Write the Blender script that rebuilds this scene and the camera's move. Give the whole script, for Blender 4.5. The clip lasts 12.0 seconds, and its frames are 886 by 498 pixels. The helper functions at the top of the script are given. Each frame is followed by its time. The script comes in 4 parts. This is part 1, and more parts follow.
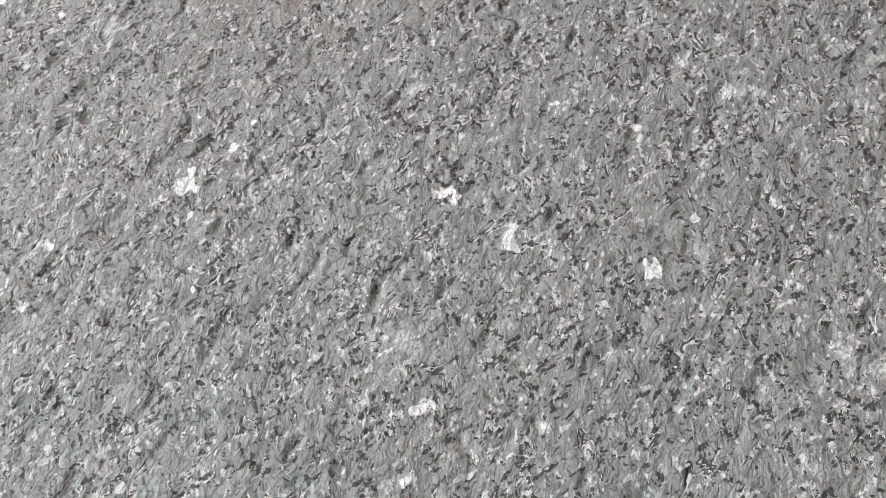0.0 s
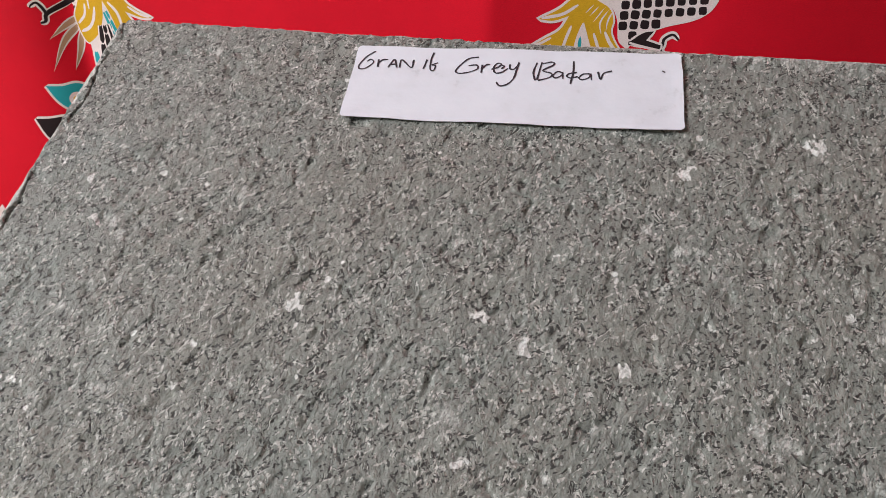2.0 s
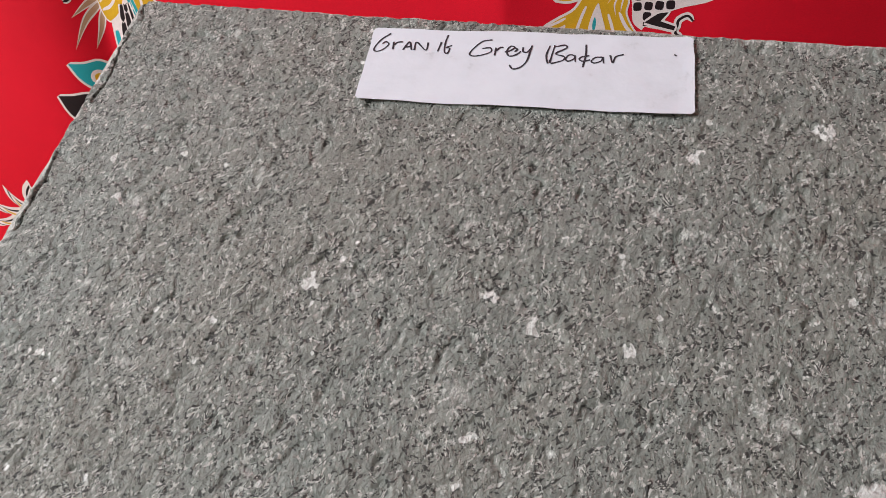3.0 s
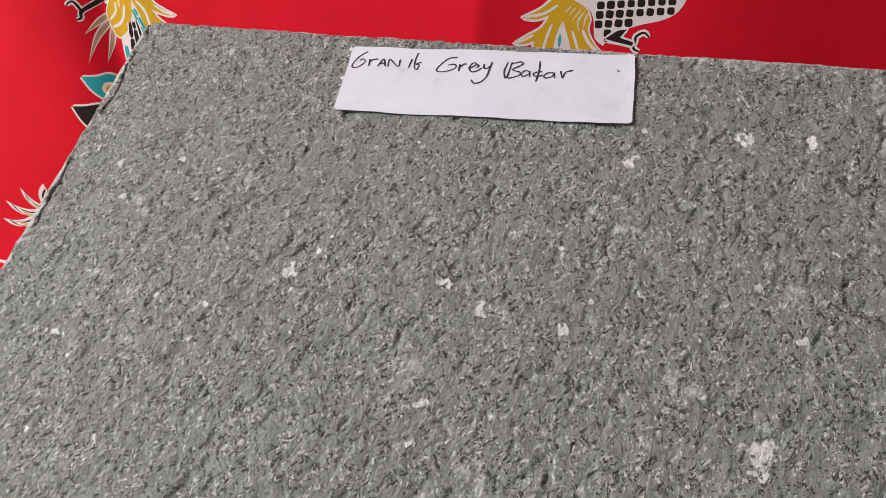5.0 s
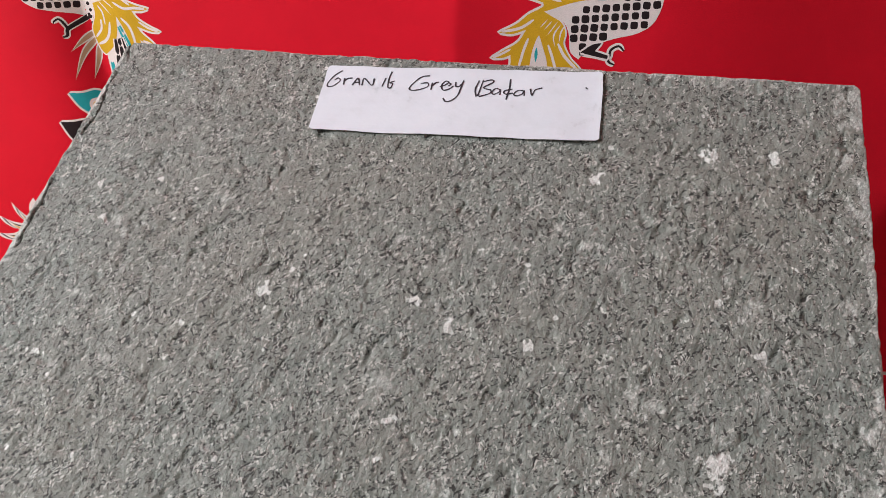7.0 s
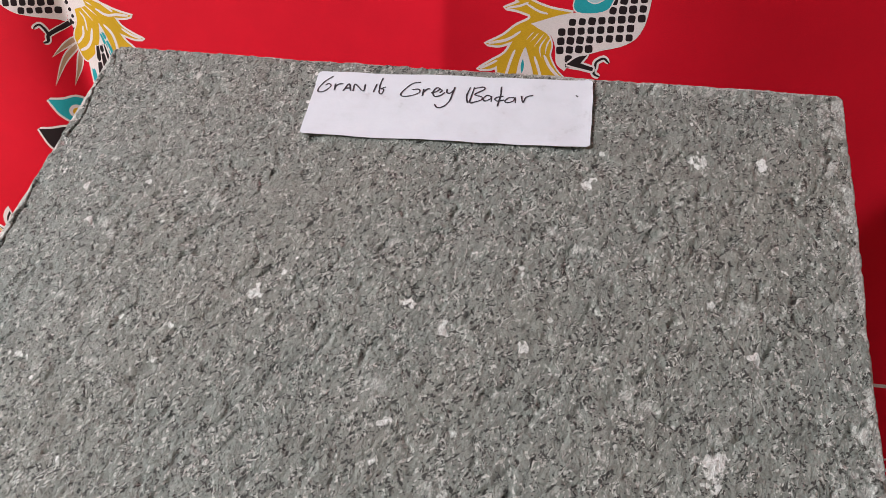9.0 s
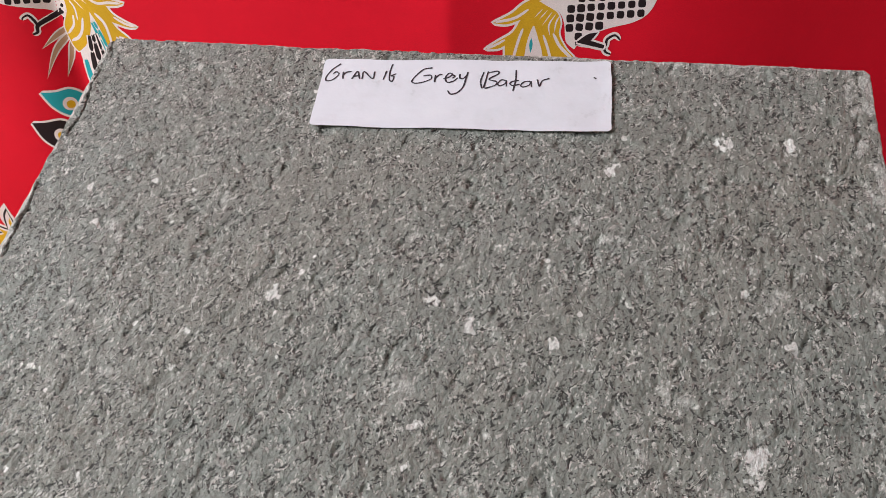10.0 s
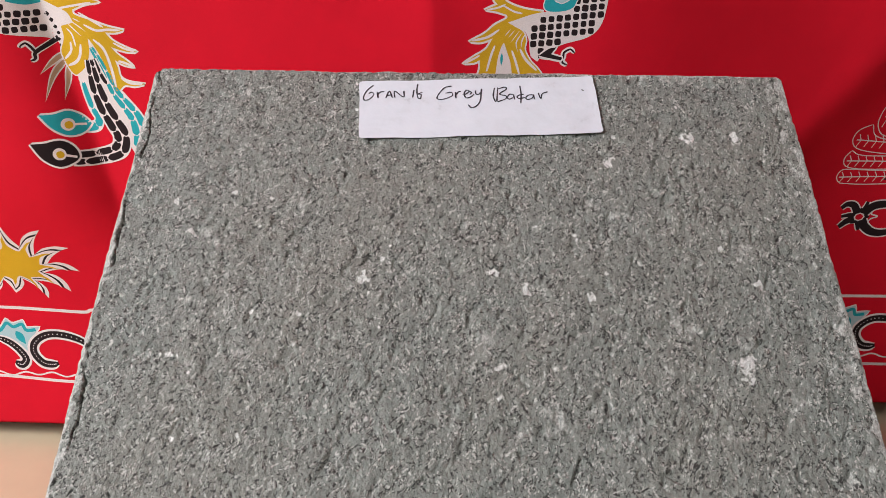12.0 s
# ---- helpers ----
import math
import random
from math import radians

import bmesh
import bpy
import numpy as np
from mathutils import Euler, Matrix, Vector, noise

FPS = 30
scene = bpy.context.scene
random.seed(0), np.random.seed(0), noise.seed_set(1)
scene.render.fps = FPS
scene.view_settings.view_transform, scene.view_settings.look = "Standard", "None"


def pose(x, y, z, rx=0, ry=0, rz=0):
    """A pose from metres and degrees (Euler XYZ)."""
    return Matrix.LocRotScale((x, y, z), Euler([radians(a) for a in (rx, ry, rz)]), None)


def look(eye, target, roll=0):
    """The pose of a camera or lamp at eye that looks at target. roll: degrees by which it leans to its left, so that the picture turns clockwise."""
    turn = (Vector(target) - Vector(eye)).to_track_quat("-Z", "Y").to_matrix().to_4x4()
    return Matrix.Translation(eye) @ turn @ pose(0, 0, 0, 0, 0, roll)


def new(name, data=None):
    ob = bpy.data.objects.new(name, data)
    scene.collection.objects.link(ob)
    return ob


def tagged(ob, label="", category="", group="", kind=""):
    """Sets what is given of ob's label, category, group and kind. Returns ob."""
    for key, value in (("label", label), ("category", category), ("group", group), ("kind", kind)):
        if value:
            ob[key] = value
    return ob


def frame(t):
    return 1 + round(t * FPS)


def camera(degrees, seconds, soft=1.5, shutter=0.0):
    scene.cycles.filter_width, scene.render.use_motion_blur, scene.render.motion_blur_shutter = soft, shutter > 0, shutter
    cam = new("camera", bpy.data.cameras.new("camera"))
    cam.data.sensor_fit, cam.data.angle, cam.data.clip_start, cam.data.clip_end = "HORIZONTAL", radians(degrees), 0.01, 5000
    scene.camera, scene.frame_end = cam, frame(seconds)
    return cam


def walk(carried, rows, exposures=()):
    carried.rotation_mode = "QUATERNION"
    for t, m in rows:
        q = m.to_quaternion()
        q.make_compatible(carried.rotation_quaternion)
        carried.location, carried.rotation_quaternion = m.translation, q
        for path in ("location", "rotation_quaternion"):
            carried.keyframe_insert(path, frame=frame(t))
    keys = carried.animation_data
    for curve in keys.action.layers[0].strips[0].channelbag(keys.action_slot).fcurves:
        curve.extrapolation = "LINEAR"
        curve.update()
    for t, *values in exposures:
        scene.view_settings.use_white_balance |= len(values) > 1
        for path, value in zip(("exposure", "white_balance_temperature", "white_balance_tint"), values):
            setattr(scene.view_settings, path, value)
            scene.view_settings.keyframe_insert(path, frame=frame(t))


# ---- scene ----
from mathutils.geometry import delaunay_2d_cdt

cam = camera(59.0, 12.0, soft=0.75)
PATH = [
    (0, (0.0289, -0.1876, 0.2888), (-0.0416, 0.2283, 0.0203), 1.00),
    (0.5, (0.0275, -0.1966, 0.2920), (-0.0493, 0.2255, 0.0352), 0.94),
    (1, (0.0305, -0.2189, 0.3061), (-0.0439, 0.2189, 0.0762), 1.34),
    (1.5, (0.0313, -0.2411, 0.3106), (-0.0559, 0.2129, 0.1203), 1.58),
    (2, (0.0345, -0.2483, 0.3077), (-0.0567, 0.2113, 0.1332), 2.25),
    (2.5, (0.0350, -0.2509, 0.3089), (-0.0587, 0.2066, 0.1304), 2.23),
    (3, (0.0367, -0.2528, 0.3119), (-0.0629, 0.1987, 0.1215), 2.24),
    (3.2, (0.0384, -0.2562, 0.3099), (-0.0609, 0.1994, 0.1296), 2.21),
    (4.8, (0.0563, -0.2781, 0.3204), (-0.0463, 0.1732, 0.1311), 2.23),
    (5, (0.0593, -0.2797, 0.3209), (-0.0477, 0.1714, 0.1336), 1.94),
    (5.5, (0.0668, -0.2768, 0.3257), (-0.0406, 0.1729, 0.1353), 1.33),
    (6, (0.0707, -0.2797, 0.3281), (-0.0375, 0.1704, 0.1393), 1.22),
    (6.5, (0.0715, -0.2803, 0.3288), (-0.0376, 0.1698, 0.1403), 1.22),
    (7, (0.0708, -0.2802, 0.3290), (-0.0380, 0.1703, 0.1415), 1.26),
    (9, (0.0636, -0.2841, 0.3230), (-0.0280, 0.1755, 0.1487), 2.42),
    (9.5, (0.0597, -0.2809, 0.3225), (-0.0296, 0.1768, 0.1422), 2.24),
    (10, (0.0515, -0.2759, 0.3265), (-0.0332, 0.1786, 0.1360), 0.87),
    (10.5, (0.0230, -0.2790, 0.3360), (-0.0355, 0.1749, 0.1345), 0.56),
    (11, (0.0083, -0.2943, 0.3428), (-0.0076, 0.1640, 0.1435), 0.28),
    (11.5, (-0.0107, -0.3171, 0.3449), (-0.0106, 0.1394, 0.1406), 0.89),
    (12, (-0.0163, -0.3460, 0.3507), (-0.0115, 0.1137, 0.1539), 0.93),
]
EXPOSURE = [(0.0, 0.47, 6150, 8), (0.5, 0.48, 6150, 8), (1.0, 0.52, 6250, 8.5), (1.5, -0.12, 6500, 10), (2.0, -0.05, 6500, 10), (3.0, -0.04, 6500, 10), (5.0, 0.0, 6500, 10), (12.0, 0.0, 6500, 10)]
walk(cam, [(t, look(eye, target, roll)) for t, eye, target, roll in PATH], EXPOSURE)

# ---------------------------------------------------------------- light
world = bpy.data.worlds.new("daylight")
scene.world = world
world.use_nodes = True
sky = world.node_tree.nodes.new("ShaderNodeTexSky")
sky.sky_type, sky.sun_disc = "NISHITA", False
sky.sun_elevation, sky.sun_rotation = radians(40), radians(250)
world.node_tree.links.new(sky.outputs[0], world.node_tree.nodes["Background"].inputs[0])
world.node_tree.nodes["Background"].inputs[1].default_value = 0.1

# the room round the stand: x from left to right, y towards the cloth
X0, X1, Y0, Y1, TOP = -1.5, 1.7, -2.2, 0.20, 2.5
WIN_Y0, WIN_Y1, WIN_Z0, WIN_Z1 = -1.08, -0.20, 0.65, 1.75


def window_lamp(name, m, w, h, watts, colour):
    lamp = bpy.data.lights.new(name, "AREA")
    lamp.shape, lamp.size, lamp.size_y, lamp.energy, lamp.color = "RECTANGLE", w, h, watts, colour
    ob = new(name, lamp)
    ob.matrix_world = m
    return ob


window_lamp("window_daylight", look((X0 - 0.04, (WIN_Y0 + WIN_Y1) / 2, (WIN_Z0 + WIN_Z1) / 2), (0.0, -0.3, 0.25)),
            WIN_Y1 - WIN_Y0 - 0.14, WIN_Z1 - WIN_Z0 - 0.14, 50.5, (0.95, 0.98, 0.985))


# ---------------------------------------------------------------- materials
def material(name, rough=0.6, metal=0.0):
    m = bpy.data.materials.new(name)
    m.use_nodes = True
    n = m.node_tree.nodes
    b = n["Principled BSDF"]
    b.inputs["Roughness"].default_value, b.inputs["Metallic"].default_value = rough, metal
    return m, n, m.node_tree.links, b


def coords(n, l, scale=(1, 1, 1), turn=(0, 0, 0)):
    c = n.new("ShaderNodeTexCoord")
    mp = n.new("ShaderNodeMapping")
    mp.vector_type = "TEXTURE"
    mp.inputs["Scale"].default_value = [1 / k for k in scale]
    mp.inputs["Rotation"].default_value = [radians(a) for a in turn]
    l.new(c.outputs["Object"], mp.inputs["Vector"])
    return mp.outputs["Vector"]


def noise_node(n, l, vec, scale, detail=4.0, rough=0.6, distortion=0.0):
    t = n.new("ShaderNodeTexNoise")
    t.inputs["Scale"].default_value, t.inputs["Detail"].default_value = scale, detail
    t.inputs["Roughness"].default_value, t.inputs["Distortion"].default_value = rough, distortion
    l.new(vec, t.inputs["Vector"])
    return t.outputs["Fac"]


def ramp(n, l, fac, stops, constant=False):
    r = n.new("ShaderNodeValToRGB")
    e = r.color_ramp.elements
    while len(e) < len(stops):
        e.new(0.5)
    for k, (p, c) in zip(e, stops):
        k.position, k.color = p, (*c, 1) if len(c) == 3 else (c[0],) * 3 + (1,)
    if constant:
        r.color_ramp.interpolation = "CONSTANT"
    l.new(fac, r.inputs["Fac"])
    return r.outputs["Color"]


def mix(n, l, a, b, fac, mode="MIX"):
    x = n.new("ShaderNodeMix")
    x.data_type, x.blend_type = "RGBA", mode
    for socket, v in ((x.inputs[6], a), (x.inputs[7], b), (x.inputs[0], fac)):
        if hasattr(v, "links"):
            l.new(v, socket)
        else:
            socket.default_value = v if isinstance(v, float) else (*v, 1)
    return x.outputs[2]


def bump(n, l, b, height, strength, distance):
    u = n.new("ShaderNodeBump")
    u.inputs["Strength"].default_value, u.inputs["Distance"].default_value = strength, distance
    l.new(height, u.inputs["Height"])
    l.new(u.outputs["Normal"], b.inputs["Normal"])


def granite():
    """Flame-finished grey granite: angular grey grains with pale feldspar and dark mica, drawn out along one way,
    with shade and catchlights of its relief painted in; the slab's own layers name its larger feldspar flecks and its
    freshly chipped edges."""
    m, n, l, b = material("flamed_granite", 0.55)
    vec = coords(n, l, (1.0, 1.0, 0.62), (0, 24, 0))
    warp = n.new("ShaderNodeTexNoise")
    warp.inputs["Scale"].default_value, warp.inputs["Detail"].default_value, warp.inputs["Roughness"].default_value = 700.0, 3.0, 0.7
    l.new(vec, warp.inputs["Vector"])

    def grains(scale, reach, turn=24, stretch=0.62):
        """Warped cells: a random colour for each, and the way to its middle."""
        shift = n.new("ShaderNodeVectorMath")
        shift.operation = "MULTIPLY_ADD"
        shift.inputs[1].default_value = (reach, reach, reach)
        l.new(warp.outputs["Color"], shift.inputs[0])
        l.new(coords(n, l, (1.0, 1.0, stretch), (0, turn, 0)), shift.inputs[2])
        cells = n.new("ShaderNodeTexVoronoi")
        cells.inputs["Scale"].default_value = scale
        l.new(shift.outputs[0], cells.inputs["Vector"])
        pick = n.new("ShaderNodeSeparateColor")
        l.new(cells.outputs["Color"], pick.inputs[0])
        return [*pick.outputs, cells.outputs["Distance"]]

    def specks(scale, reach, turn, stretch, share, size):
        """Specks of one tone, crystals and relief marks alike: a share of the cells, smaller than the whole cell."""
        g = grains(scale, reach, turn, stretch)
        chosen, near, both = n.new("ShaderNodeMath"), n.new("ShaderNodeMath"), n.new("ShaderNodeMath")
        chosen.operation, near.operation, both.operation = "LESS_THAN", "LESS_THAN", "MULTIPLY"
        l.new(g[0], chosen.inputs[0])
        l.new(g[3], near.inputs[0])
        near.inputs[1].default_value = size
        amount = n.new("ShaderNodeMath")
        amount.operation = "MULTIPLY"
        amount.inputs[1].default_value = share
        l.new(cluster, amount.inputs[0])
        l.new(amount.outputs[0], chosen.inputs[1])
        l.new(chosen.outputs[0], both.inputs[0])
        l.new(near.outputs[0], both.inputs[1])
        return both.outputs[0]

    cluster = ramp(n, l, noise_node(n, l, vec, 120.0, 4.0, 0.6), [(0.36, (0.35,)), (0.50, (1.0,)), (0.64, (1.8,))])
    coarse, fine = grains(820.0, 0.0030), grains(2100.0, 0.0016)
    col = ramp(n, l, coarse[0], [(0.0, (0.232, 0.233, 0.219)), (0.50, (0.270, 0.271, 0.255)), (1.0, (0.311, 0.311, 0.292))])
    col = mix(n, l, col, ramp(n, l, fine[0], [(0.0, (0.84,)), (0.2, (0.95,)), (0.5, (1.0,)), (0.85, (1.04,)), (1.0, (1.14,))]), 0.9, "MULTIPLY")
    col = mix(n, l, col, ramp(n, l, noise_node(n, l, vec, 150.0, 5.0, 0.7), [(0.35, (0.88,)), (0.65, (1.12,))]), 1.0, "MULTIPLY")
    tint = ramp(n, l, noise_node(n, l, vec, 14.0, 3.0), [(0.34, (0.93, 1.0, 0.995)), (0.5, (0.965, 1.0, 0.985)), (0.66, (0.995, 0.995, 0.965))])
    col = mix(n, l, col, tint, 1.0, "MULTIPLY")
    # pale feldspar, and slivers that paint light caught on relief edges
    for where in (specks(640.0, 0.0034, 40, 0.50, 0.030, 0.34), specks(900.0, 0.0028, 58, 0.32, 0.10, 0.41), specks(900.0, 0.0028, -28, 0.34, 0.095, 0.41), specks(1600.0, 0.0016, 5, 0.5, 0.09, 0.5)):
        col = mix(n, l, col, (0.56, 0.55, 0.53), where)
    # dark mica, and the shade of small pits painted in as specks
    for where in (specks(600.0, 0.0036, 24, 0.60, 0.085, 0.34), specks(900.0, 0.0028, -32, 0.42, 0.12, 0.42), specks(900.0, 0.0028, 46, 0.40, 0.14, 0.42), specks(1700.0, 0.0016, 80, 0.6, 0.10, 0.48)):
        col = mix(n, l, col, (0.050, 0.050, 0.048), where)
    # thin curved strokes in loose swarms: cleft shade and bright lip light, painted as colour
    def relief_strokes(scale, turn, stretch, lo, hi, gate_scale, share, seed):
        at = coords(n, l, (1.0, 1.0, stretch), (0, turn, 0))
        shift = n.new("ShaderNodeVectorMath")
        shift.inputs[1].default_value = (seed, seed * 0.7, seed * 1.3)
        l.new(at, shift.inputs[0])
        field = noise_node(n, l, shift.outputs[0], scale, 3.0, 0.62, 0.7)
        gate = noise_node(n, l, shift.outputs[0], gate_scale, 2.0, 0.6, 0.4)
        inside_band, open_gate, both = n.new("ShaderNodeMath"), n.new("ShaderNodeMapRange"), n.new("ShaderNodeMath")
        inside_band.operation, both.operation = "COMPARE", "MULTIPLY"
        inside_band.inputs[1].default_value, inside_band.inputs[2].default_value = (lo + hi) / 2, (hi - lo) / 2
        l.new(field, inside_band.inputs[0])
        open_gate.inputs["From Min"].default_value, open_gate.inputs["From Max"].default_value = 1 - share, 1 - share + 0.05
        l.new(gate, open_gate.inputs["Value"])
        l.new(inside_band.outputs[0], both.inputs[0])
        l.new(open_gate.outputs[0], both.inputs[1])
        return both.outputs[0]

    lit_lips = [relief_strokes(210.0, 34, 0.50, 0.522, 0.548, 240.0, 0.43, 0.0), relief_strokes(330.0, -20, 0.55, 0.524, 0.552, 300.0, 0.42, 3.1)]
    shaded_clefts = [relief_strokes(210.0, 34, 0.50, 0.487, 0.519, 240.0, 0.43, 0.0), relief_strokes(330.0, -20, 0.55, 0.485, 0.520, 300.0, 0.42, 3.1)]
    for where in lit_lips:
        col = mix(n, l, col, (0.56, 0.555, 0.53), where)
    for where in shaded_clefts:
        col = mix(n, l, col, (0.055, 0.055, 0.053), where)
    rag = noise_node(n, l, vec, 360.0, 5.0, 0.68)

    def layer(name, lo, hi, weight):
        at = n.new("ShaderNodeAttribute")
        at.attribute_name = name
        add = n.new("ShaderNodeMath")
        add.operation = "MULTIPLY_ADD"
        l.new(rag, add.inputs[0])
        add.inputs[1].default_value = weight
        l.new(at.outputs["Fac"], add.inputs[2])
        span = n.new("ShaderNodeMapRange")
        span.inputs["From Min"].default_value, span.inputs["From Max"].default_value = lo, hi
        l.new(add.outputs[0], span.inputs["Value"])
        return span.outputs["Result"]

    chalk = ramp(n, l, fine[1], [(0.0, (0.62, 0.62, 0.61)), (0.3, (0.78, 0.77, 0.76)), (1.0, (0.86, 0.86, 0.85))])
    dust = ramp(n, l, fine[2], [(0.0, (0.34, 0.342, 0.33)), (0.5, (0.50, 0.50, 0.48)), (1.0, (0.70, 0.70, 0.68))])
    col = mix(n, l, col, dust, layer("pale_fleck", 1.98, 2.5, 3.0))
    col = mix(n, l, col, dust, layer("chipped", 0.88, 1.02, 1.0))
    col = mix(n, l, col, chalk, layer("white_fleck", 1.58, 1.70, 2.0))
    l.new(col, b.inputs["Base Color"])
    # flakes with steep broken edges, at two sizes, and fine grit
    flakes = ramp(n, l, noise_node(n, l, vec, 430.0, 5.0, 0.62, 1.1), [(0.36, (0.0,)), (0.42, (0.45,)), (0.52, (0.52,)), (0.57, (0.85,)), (0.70, (1.0,))])
    chips = ramp(n, l, noise_node(n, l, coords(n, l, (1.0, 1.0, 0.7), (0, -30, 0)), 980.0, 4.0, 0.6, 0.8), [(0.38, (0.0,)), (0.46, (0.6,)), (0.56, (0.7,)), (0.63, (1.0,))])
    grit = noise_node(n, l, vec, 2300.0, 3.0, 0.7)
    total = mix(n, l, flakes, chips, 0.26)
    total = mix(n, l, total, grit, 0.05)
    # the dark strokes are sunk into the bump as well
    for where in shaded_clefts:
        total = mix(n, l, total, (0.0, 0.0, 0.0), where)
    bump(n, l, b, total, 0.95, 0.0011)
    return m


GRANITE = granite()


def dyed(name, colour, vary=0.12, rough=0.85):
    """Printed cotton: woven threads and slightly uneven dye."""
    m, n, l, b = material(name, rough)
    b.inputs["Specular IOR Level"].default_value = 0.15
    vec = coords(n, l)
    lo, hi = [c * (1 - vary) for c in colour], [min(1, c * (1 + vary)) for c in colour]
    big = ramp(n, l, noise_node(n, l, vec, 22.0, 4.0), [(0.3, lo), (0.7, hi)])
    thread = ramp(n, l, noise_node(n, l, coords(n, l, (1.0, 1.0, 4.0)), 1400.0, 2.0), [(0.3, (0.88,)), (0.7, (1.08,))])
    l.new(mix(n, l, big, thread, 1.0, "MULTIPLY"), b.inputs["Base Color"])
    bump(n, l, b, noise_node(n, l, vec, 1800.0, 2.0), 0.25, 0.0003)
    return m


RED = dyed("red_cotton", (0.69, 0.006, 0.024), 0.06)
CREAM = dyed("cream_print", (0.80, 0.71, 0.72), 0.06)
GOLD = dyed("gold_print", (0.66, 0.385, 0.020))
BLACK = dyed("black_print", (0.022, 0.014, 0.016))
TEAL = dyed("teal_print", (0.025, 0.36, 0.42))
PALE_BLUE = dyed("pale_blue_print", (0.42, 0.58, 0.64))
DUN = dyed("dun_print", (0.47, 0.29, 0.19))


def paper_material():
    m, n, l, b = material("white_paper", 0.7)
    vec = coords(n, l)
    l.new(ramp(n, l, noise_node(n, l, vec, 70.0, 5.0), [(0.30, (0.56, 0.56, 0.62)), (0.37, (0.68, 0.685, 0.76)), (0.5, (0.71, 0.715, 0.80)), (0.8, (0.74, 0.745, 0.82))]), b.inputs["Base Color"])
    bump(n, l, b, noise_node(n, l, vec, 90.0, 4.0), 0.25, 0.001)
    return m


def plain(name, colour, rough=0.6, scale=30.0, vary=0.06):
    m, n, l, b = material(name, rough)
    vec = coords(n, l)
    l.new(ramp(n, l, noise_node(n, l, vec, scale, 5.0), [(0.3, [c * (1 - vary) for c in colour]), (0.7, [min(1, c * (1 + vary)) for c in colour])]), b.inputs["Base Color"])
    bump(n, l, b, noise_node(n, l, vec, scale * 9, 3.0), 0.1, 0.001)
    return m


PAPER = paper_material()
INK = plain("black_ink", (0.025, 0.025, 0.035), 0.5)
PLASTER = plain("white_plaster", (0.40, 0.40, 0.385), 0.9, 6.0)
FLOOR_TILE = plain("beige_floor_tile", (0.64, 0.50, 0.35), 0.35, 9.0, 0.09)
GROUT = plain("grout", (0.35, 0.30, 0.25), 0.9)
TIMBER = plain("raw_timber", (0.42, 0.28, 0.15), 0.7, 40.0, 0.2)
FRAME_PAINT = plain("white_frame_paint", (0.78, 0.78, 0.76), 0.4)


# ---------------------------------------------------------------- mesh helpers
def part(name, bm, mats, parent=None, label=""):
    me = bpy.data.meshes.new(name)
    bm.to_mesh(me)
    bm.free()
    return link_mesh(name, me, mats, parent, label)


def link_mesh(name, me, mats, parent=None, label=""):
    for m in mats if isinstance(mats, (list, tuple)) else (mats,):
        me.materials.append(m)
    ob = new(name, me)
    if parent is not None:
        ob.parent = parent
        ob.matrix_parent_inverse = parent.matrix_basis.inverted()
    return tagged(ob, label) if label else ob


def box_bm(lo, hi, bevel=0.0, bm=None):
    bm = bm or bmesh.new()
    m = Matrix.Translation([(a + b) / 2 for a, b in zip(lo, hi)]) @ Matrix.Diagonal([b - a for a, b in zip(lo, hi)] + [1])
    made = bmesh.ops.create_cube(bm, size=1, matrix=m)
    if bevel:
        edges = {e for v in made["verts"] for e in v.link_edges}
        bmesh.ops.bevel(bm, geom=list(edges), offset=bevel, segments=2, affect="EDGES")
    return bm


def lattice(seed, x, y):
    """Smooth value noise over the arrays x, y; about -1 to 1."""
    table = np.random.default_rng(seed).uniform(-1, 1, (256, 256))
    xi, yi = np.floor(x).astype(int), np.floor(y).astype(int)
    fx, fy = x - xi, y - yi
    fx, fy = fx * fx * (3 - 2 * fx), fy * fy * (3 - 2 * fy)
    a, b = table[xi % 256, yi % 256], table[(xi + 1) % 256, yi % 256]
    c, d = table[xi % 256, (yi + 1) % 256], table[(xi + 1) % 256, (yi + 1) % 256]
    return (a * (1 - fx) + b * fx) * (1 - fy) + (c * (1 - fx) + d * fx) * fy


def sheet_mesh(name, verts, faces, index=None, smooth=True):
    me = bpy.data.meshes.new(name)
    me.from_pydata(verts, [], faces)
    if index is not None:
        me.polygons.foreach_set("material_index", np.asarray(index, dtype=np.int32))
    if smooth:
        me.polygons.foreach_set("use_smooth", np.ones(len(me.polygons), dtype=bool))
    me.update()
    return me


# ---------------------------------------------------------------- the room
def slab_of(name, lo, hi, mat, kind_label):
    return tagged(part(name, box_bm(lo, hi), mat), kind_label, "wall" if "wall" in name else name, kind="structure")


T = 0.12
slab_of("wall_back", (X0, Y1, 0), (X1, Y1 + T, TOP), PLASTER, "plain white plaster wall behind the hanging cloth")
slab_of("wall_right", (X1, Y0 - T, 0), (X1 + T, Y1 + T, TOP), PLASTER, "plain white plaster wall closing the room")
slab_of("wall_front", (X0, Y0 - T, 0), (X1, Y0, TOP), PLASTER, "plain white plaster wall facing the cloth")
slab_of("ceiling", (X0 - T, Y0 - T, TOP), (X1 + T, Y1 + T, TOP + T), PLASTER, "plain white flat ceiling")
bm = bmesh.new()
box_bm((X0 - T, Y0 - T, 0), (X0, WIN_Y0, TOP), bm=bm)
box_bm((X0 - T, WIN_Y1, 0), (X0, Y1 + T, TOP), bm=bm)
box_bm((X0 - T, WIN_Y0, 0), (X0, WIN_Y1, WIN_Z0), bm=bm)
